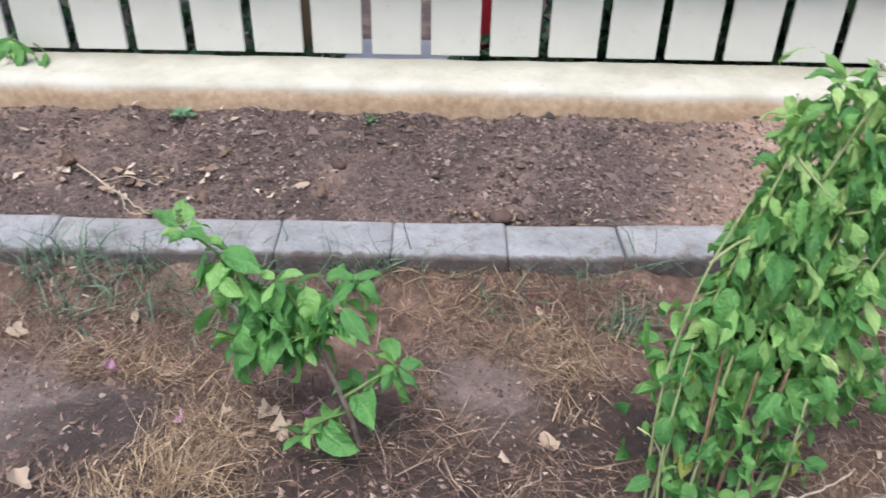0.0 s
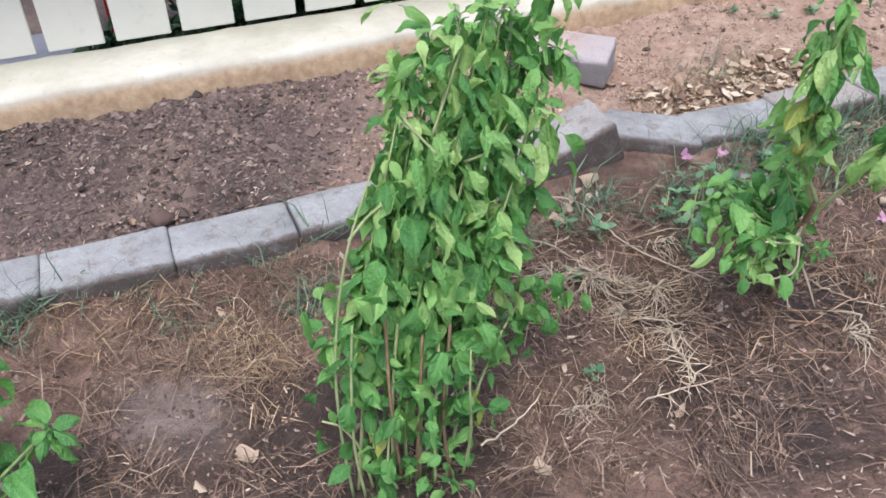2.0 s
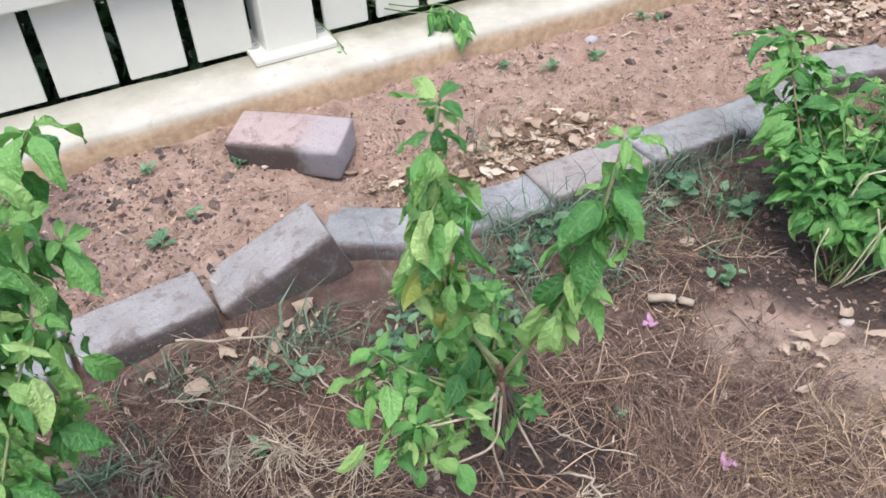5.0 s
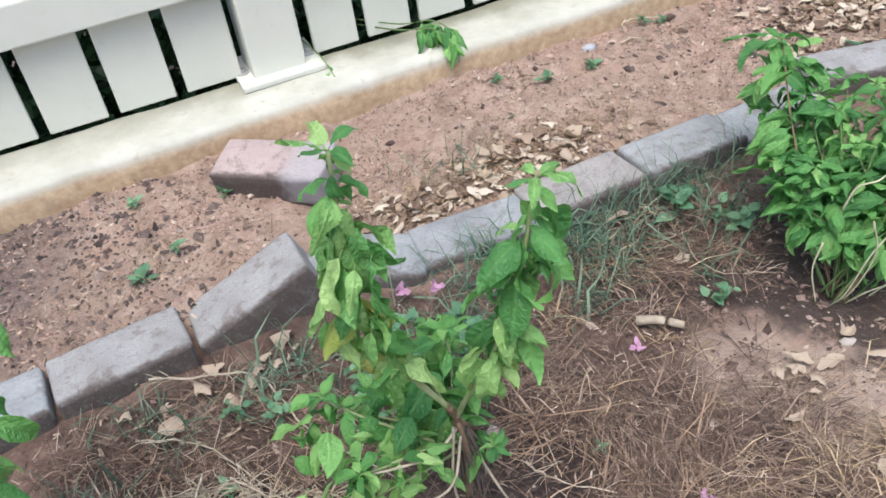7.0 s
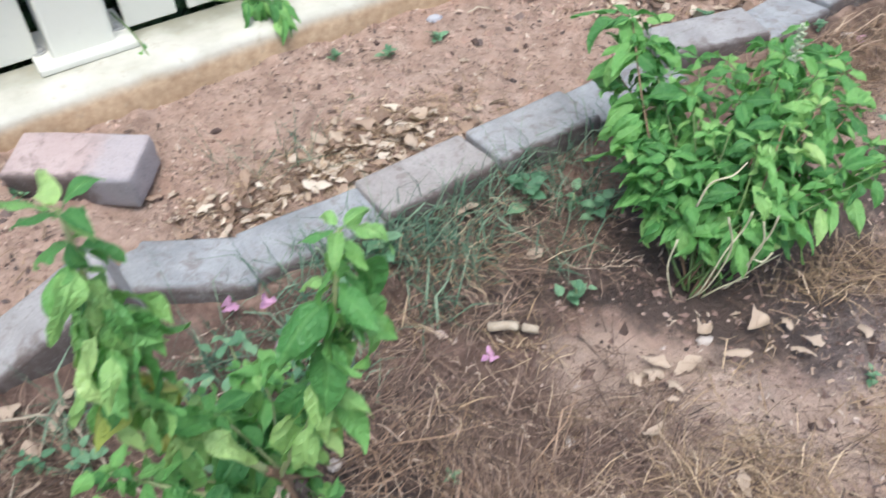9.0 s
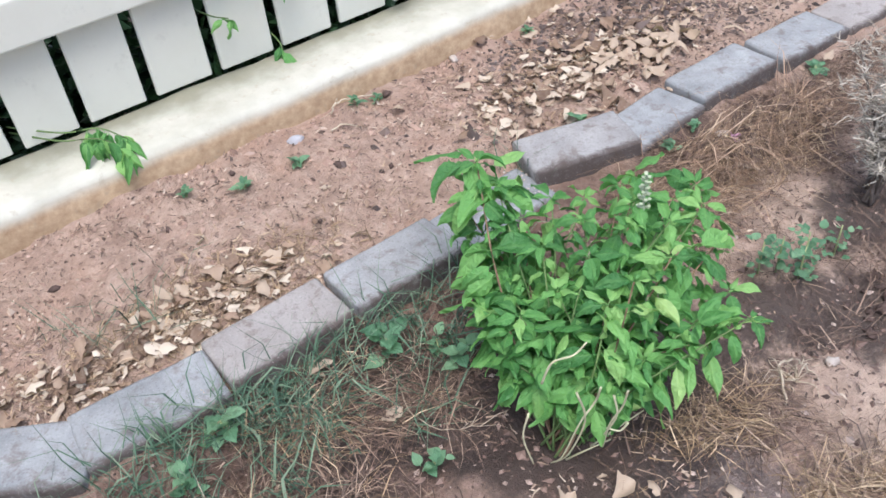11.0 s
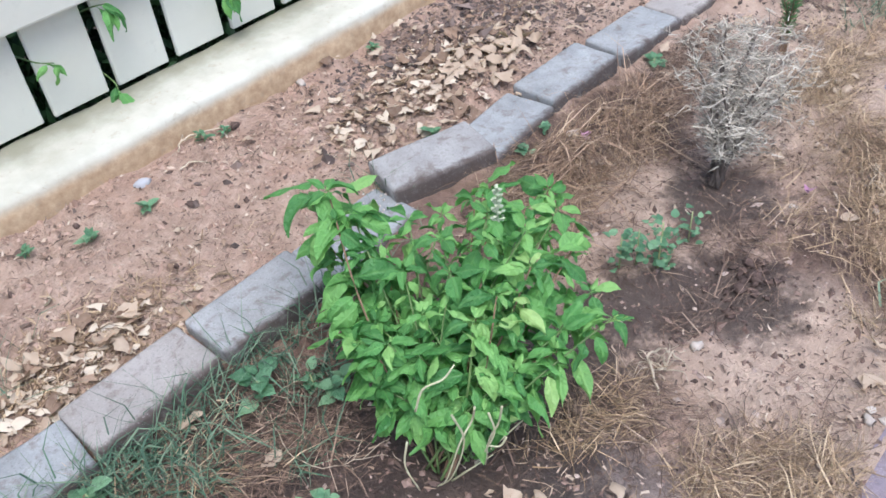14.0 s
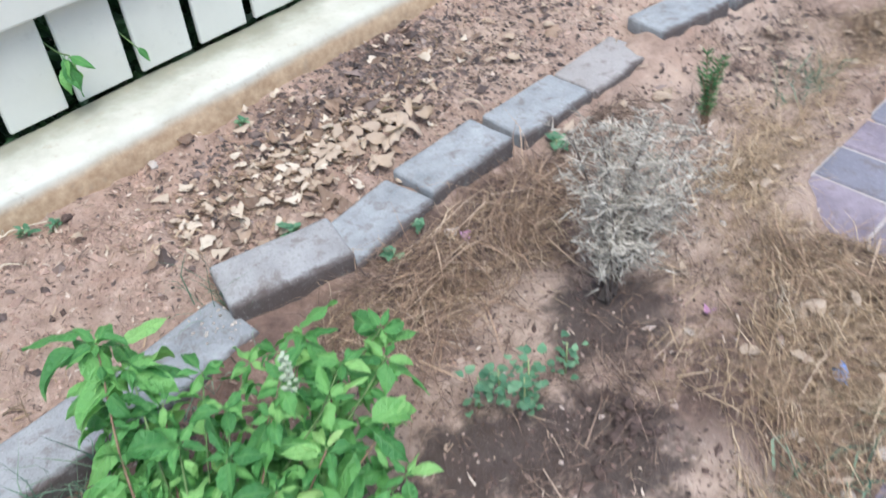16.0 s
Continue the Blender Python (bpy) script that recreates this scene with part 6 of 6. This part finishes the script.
def build_shrubs():
    r = random.Random(29)
    x, y = 2.135, 0.835
    shrub = thing("dead_shrub", (x, y, 0), "dry grey dead shrub with brittle narrow leaves", "shrub")
    v, f = [], []
    heads = [(0.02, 0.04, 0.235), (0.06, 0.05, 0.245), (0.085, 0.01, 0.215), (0.125, 0.03, 0.205), (0.15, -0.02, 0.165), (0.185, 0.01, 0.17), (0.165, 0.05, 0.19), (0.05, -0.03, 0.17), (0.11, -0.05, 0.135), (-0.015, 0.01, 0.185), (-0.03, -0.02, 0.11), (0.20, -0.03, 0.12), (0.03, 0.09, 0.20)]
    for hx, hy, hz in heads:
        tip = Vector((x + hx, y + hy, hz))
        foot = Vector((x + r.uniform(-0.015, 0.02), y + r.uniform(-0.015, 0.015), -0.01))
        line = spline([foot, foot.lerp(tip, 0.4) + Vector((r.uniform(-0.015, 0.015), r.uniform(-0.015, 0.015), 0.025)), tip], 8)
        stem_part(shrub, line, 0.0034, 0.0012, TWIG)
        for p in line[5::2]:
            for _ in range(3):
                b, n = r.uniform(0, 6.28), r.uniform(0.025, 0.06)
                end = p + Vector((math.cos(b) * n, math.sin(b) * n, r.uniform(0.0, 0.035)))
                tv, tf = tube([p, p.lerp(end, 0.5) + Vector((0, 0, 0.004)), end], 0.0009, 0.0004, 3)
                o = len(v)
                v += tv
                f += [tuple(q + o for q in face) for face in tf]
                for _ in range(15):
                    k = r.random()
                    b = r.uniform(0, 6.28)
                    d = Vector((math.cos(b), math.sin(b), r.uniform(-0.5, 1.0))).normalized()
                    s = d.orthogonal().normalized() * 0.0011
                    q = p.lerp(end, k) + Vector((r.gauss(0, 0.003), r.gauss(0, 0.003), r.gauss(0, 0.003)))
                    o = len(v)
                    v += [tuple(q - s), tuple(q + s), tuple(q + d * r.uniform(0.010, 0.028))]
                    f.append((o, o + 1, o + 2))
    under(shrub, "dry_foliage", mesh_of("dry_foliage", v, f, GREY), Matrix.Identity(4), "brittle grey narrow dead leaves")
    x, y = 2.56, 0.935
    sprig = thing("rosemary_sprig", (x, y, 0), "small upright dark green rosemary sprig in soil", "shrub")
    v, f = [], []
    for i in range(5):
        a = i * 1.26
        tip = Vector((x + 0.018 + 0.018 * math.cos(a), y + 0.01 + 0.018 * math.sin(a), 0.115 + 0.015 * math.sin(i * 2)))
        line = spline([(x + 0.005 * math.cos(a), y + 0.005 * math.sin(a), -0.01), Vector((x, y, 0.04)) + 0.3 * (tip - Vector((x, y, 0.04))), tip], 7)
        stem_part(sprig, line, 0.002, 0.001, WOOD)
        for p in line[4:]:
            for _ in range(10):
                b = r.uniform(0, 6.28)
                d = Vector((math.cos(b), math.sin(b), r.uniform(0.3, 1.4))).normalized() * r.uniform(0.012, 0.02)
                s = d.orthogonal().normalized() * 0.0014
                o = len(v)
                v += [tuple(p - s), tuple(p + s), tuple(p + d)]
                f.append((o, o + 1, o + 2))
    under(sprig, "needles", mesh_of("needles", v, f, WEED), Matrix.Identity(4), "dark green needle leaves")["kind"] = "stuff"


def build_creepers():
    r = random.Random(63)

    def creeper(pts, n, size, label, sag=(-80, -20)):
        line = spline(pts, 6)
        c = thing("creeper", line[0], label, "creeper", "creepers through the fence")
        stem_part(c, line, 0.0016, 0.001, LEAFSTEM)
        for i in range(n):
            p = line[min(len(line) - 1, int(len(line) * (0.5 + 0.5 * (i + 1) / n)))]
            under(c, "leaf", r.choice(NARROW + MID[:3]), leaf_pose(p, r.uniform(90, 270), r.uniform(*sag), r.uniform(-30, 30), size * r.uniform(0.7, 1.15)))

    creeper([(1.107, 1.70, 0.16), (1.16, 1.61, 0.165), (1.21, 1.56, 0.17), (1.24, 1.535, 0.14)], 22, 0.050, "green leafy creeper shoot hanging over the plinth")
    creeper([(1.107, 1.70, 0.17), (1.17, 1.62, 0.17), (1.215, 1.575, 0.18), (1.245, 1.55, 0.16)], 14, 0.046, "green leafy creeper shoot hanging over the plinth")
    creeper([(1.0, 1.70, 0.16), (1.01, 1.62, 0.155), (1.015, 1.56, 0.135)], 3, 0.05, "single creeper leaf lying over the plinth")
    creeper([(1.567, 1.70, 0.27), (1.575, 1.645, 0.295), (1.59, 1.625, 0.30)], 5, 0.066, "creeper leaves poking between fence pickets", (-70, -10))
    creeper([(1.567, 1.70, 0.17), (1.565, 1.645, 0.165), (1.562, 1.630, 0.155)], 3, 0.052, "creeper leaf poking between fence pickets")
    creeper([(1.447, 1.70, 0.25), (1.46, 1.645, 0.25), (1.48, 1.63, 0.245)], 3, 0.045, "creeper leaves poking between fence pickets", (-60, -10))
    creeper([(1.806, 1.70, 0.25), (1.808, 1.645, 0.245), (1.815, 1.62, 0.245)], 5, 0.066, "creeper leaves poking between fence pickets")
    creeper([(1.926, 1.70, 0.22), (1.926, 1.645, 0.21), (1.93, 1.635, 0.20)], 2, 0.04, "creeper leaf poking between fence pickets")
    creeper([(-0.92, 1.70, 0.17), (-0.91, 1.63, 0.18), (-0.885, 1.60, 0.185)], 12, 0.058, "green creeper leaves lying on the plinth")
    creeper([(-0.92, 1.70, 0.15), (-0.85, 1.62, 0.16), (-0.83, 1.60, 0.15)], 4, 0.045, "green creeper leaves lying on the plinth")


def build_bits():
    r = random.Random(41)

    def lump(name, x, y, size, flat, mat, label, category, group="", lift=0.3, rough=0.25):
        bm = bmesh.new()
        bmesh.ops.create_icosphere(bm, subdivisions=2, radius=1)
        k = r.uniform(0, 50)
        for v in bm.verts:
            v.co *= 1 + rough * noise.noise(v.co * 1.6 + Vector((k, 0, 0))) + 0.5 * rough * noise.noise(v.co * 4 + Vector((0, k, 0)))
        ob = new(name, from_bm(name, bm, mat, True))
        ob.matrix_basis = pose(x, y, ground_at(x, y) + lift * size * flat, r.uniform(-12, 12), r.uniform(-12, 12), r.uniform(0, 360)) @ Matrix.Diagonal((size, size * r.uniform(0.65, 0.95), size * flat, 1))
        tagged(ob, label, category, group)

    # the three near (1.83, 0.44) stand for pale crumpled leaf and petal bits
    for x, y, s in ((2.065, 1.069, 0.014), (2.047, 1.014, 0.012), (1.81, 0.671, 0.011), (1.604, 0.525, 0.012), (1.828, 0.432, 0.008), (1.925, 0.449, 0.010), (2.073, 0.521, 0.010), (2.106, 0.43, 0.011), (2.136, 0.701, 0.010), (1.813, 0.668, 0.009),
                    (2.215, 0.56, 0.010), (2.324, 0.553, 0.012), (2.029, 0.435, 0.010), (1.819, 0.446, 0.009), (1.838, 0.452, 0.008), (1.393, 0.724, 0.011), (1.837, 1.505, 0.013), (0.94, 0.83, 0.010), (1.17, 0.70, 0.010), (2.29, 0.57, 0.009), (2.19, 0.60, 0.009), (-0.30, 0.80, 0.006), (2.5, 0.80, 0.010), (2.36, 0.78, 0.008)):
        lump("stone", x, y, 0.9 * s, 0.5, SHELL, "small pale rounded stone on the ground", "stone", "small pale stones", 0.3, 0.6)
    for x, y, s in ((0.062, 1.222, 0.020), (-0.231, 1.35, 0.013), (1.513, 1.393, 0.007), (1.361, 1.463, 0.006), (1.227, 1.412, 0.006), (1.677, 1.49, 0.008), (1.58, 1.34, 0.006), (1.42, 1.30, 0.006), (1.30, 1.44, 0.006), (1.05, 1.42, 0.007)):
        lump("soil_clod", x, y, s, 0.75, MUD, "dark round clod of dry soil", "clod", "soil clods", 0.3, 0.7)
    for i in range(34):
        lump("soil_clod", 1.955 + r.gauss(0, 0.03), 0.68 + r.gauss(0, 0.02), r.uniform(0.003, 0.0085), 0.7, MUD, "dark lump of muddy soil in a heap", "clod", "soil clods", 0.6, 1.1)
    v, f = [], []
    for i in range(34):
        x, y, s = 1.722 + r.gauss(0, 0.022), 1.165 + r.gauss(0, 0.022), r.uniform(0.0012, 0.0034)
        o = len(v)
        v += [(x + s * r.uniform(0.5, 1.3) * math.cos(k * 1.57), y + s * r.uniform(0.5, 1.3) * math.sin(k * 1.57), 0.0425) for k in range(4)] + [(x, y, 0.0425 + s)]
        f += [(o + k, o + (k + 1) % 4, o + 4) for k in range(4)]
    soup("white_grit", v, f, SHELL, "white grit spilt on a kerb block", "grit")
    # grey lump in place of a crumpled bit of foil
    lump("grey_stone", 1.486, 1.480, 0.014, 0.7, GREYPAINT, "small grey crumpled foil bit lying on red soil", "stone")
    lump("blue_scrap", 2.193, 0.518, 0.012, 0.7, BLUE, "small scrap of blue plastic on dry grass", "litter", "", 1.2, 0.7)
    for x, y, h in ((-0.503, 0.866, 0.012), (-0.377, 0.772, 0.012), (1.091, 0.613, 0.012), (1.17, 0.856, 0.008), (2.18, 0.699, 0.008), (2.072, 1.05, 0.008), (0.93, 1.085, 0.02), (0.965, 1.04, 0.05), (0.945, 0.95, 0.075), (-0.22, 0.79, 0.01)):
        bm = bmesh.new()
        for j in range(3):
            lv, lf = litter_leaf(r, 0.016)
            m = Matrix.Rotation(radians(120 * j), 4, "Z") @ Matrix.Rotation(radians(35), 4, "X") @ Matrix.Translation((0, 0.008, 0))
            vs = [bm.verts.new(m @ Vector(p)) for p in lv]
            for q in lf:
                bm.faces.new([vs[i] for i in q])
        me = bpy.data.meshes.new("petal")
        bm.to_mesh(me)
        bm.free()
        me.materials.append(PETAL)
        ob = new("fallen_flower", me)
        ob.matrix_basis = pose(x, y, ground_at(x, y) + h, r.uniform(-30, 30), r.uniform(-30, 30), r.uniform(0, 360))
        tagged(ob, "faded pink papery fallen flower", "flower", "fallen flowers")


def build_debris():
    """Short bits of stalk and leaf strewn over all the soil."""
    r = np.random.default_rng(15)
    n = 26000
    p = np.c_[r.uniform(-1.1, 3.0, n), r.uniform(0.32, 1.51, n)]
    bed = p[:, 1] > 1.19
    keep = (bed | (p[:, 1] < 1.085)) & ~((p[:, 1] < 0.408) & (p[:, 0] > 1.2)) & ~((p[:, 0] > 2.42) & (p[:, 1] < 0.73))
    thick = 0.5 + 1.6 * relief(p[:, 0], p[:, 1], 0.11, 51) - np.where(bed & (p[:, 0] < 0.5), 0.25, 0.0)
    p = p[keep & (r.uniform(0, 1, n) < thick)]
    v, f = blades(p, (0, 14), 0.016, 0.0011, r)
    soup("plant_debris", v, f, BITS, "short brown bits of stalk strewn on soil", "plant debris")
    for lo, hi, m in ((0.9, 2.9, 9000), (-1.1, 0.9, 5000)):
        q = np.c_[r.uniform(lo, hi, m), r.uniform(1.2, 1.515, m)]
        q = q[r.uniform(0, 1, m) < 0.42 + 1.5 * relief(q[:, 0], q[:, 1], 0.16, 53)]
        v, f = blades(q, (0, 20), 0.010, 0.0009, r)
        soup("plant_debris", v, f, BITS, "fine chaff and stalk bits on the bed", "plant debris")


def build_dust_bits():
    r = np.random.default_rng(19)
    p = np.concatenate([r.normal(0, 1, (n, 2)) * (sx, sy) + (cx, cy) for cx, cy, sx, sy, n in ((1.88, 0.54, 0.10, 0.07, 420), (1.42, 0.57, 0.10, 0.06, 260), (2.35, 0.85, 0.15, 0.07, 240), (0.05, 0.76, 0.12, 0.08, 220))])
    p = p[(p[:, 1] > 0.43) & (p[:, 1] < 1.08)]
    v, f = blades(p, (0, 12), 0.012, 0.0009, r)
    soup("plant_debris", v, f, BITS, "fine chaff lying on the dry soil", "plant debris")


build_dust_bits()
build_litter()
build_twigs()
build_root_tufts()
build_weeds()
build_shrubs()
build_creepers()
build_bits()
build_grass()
build_chips()
build_debris()
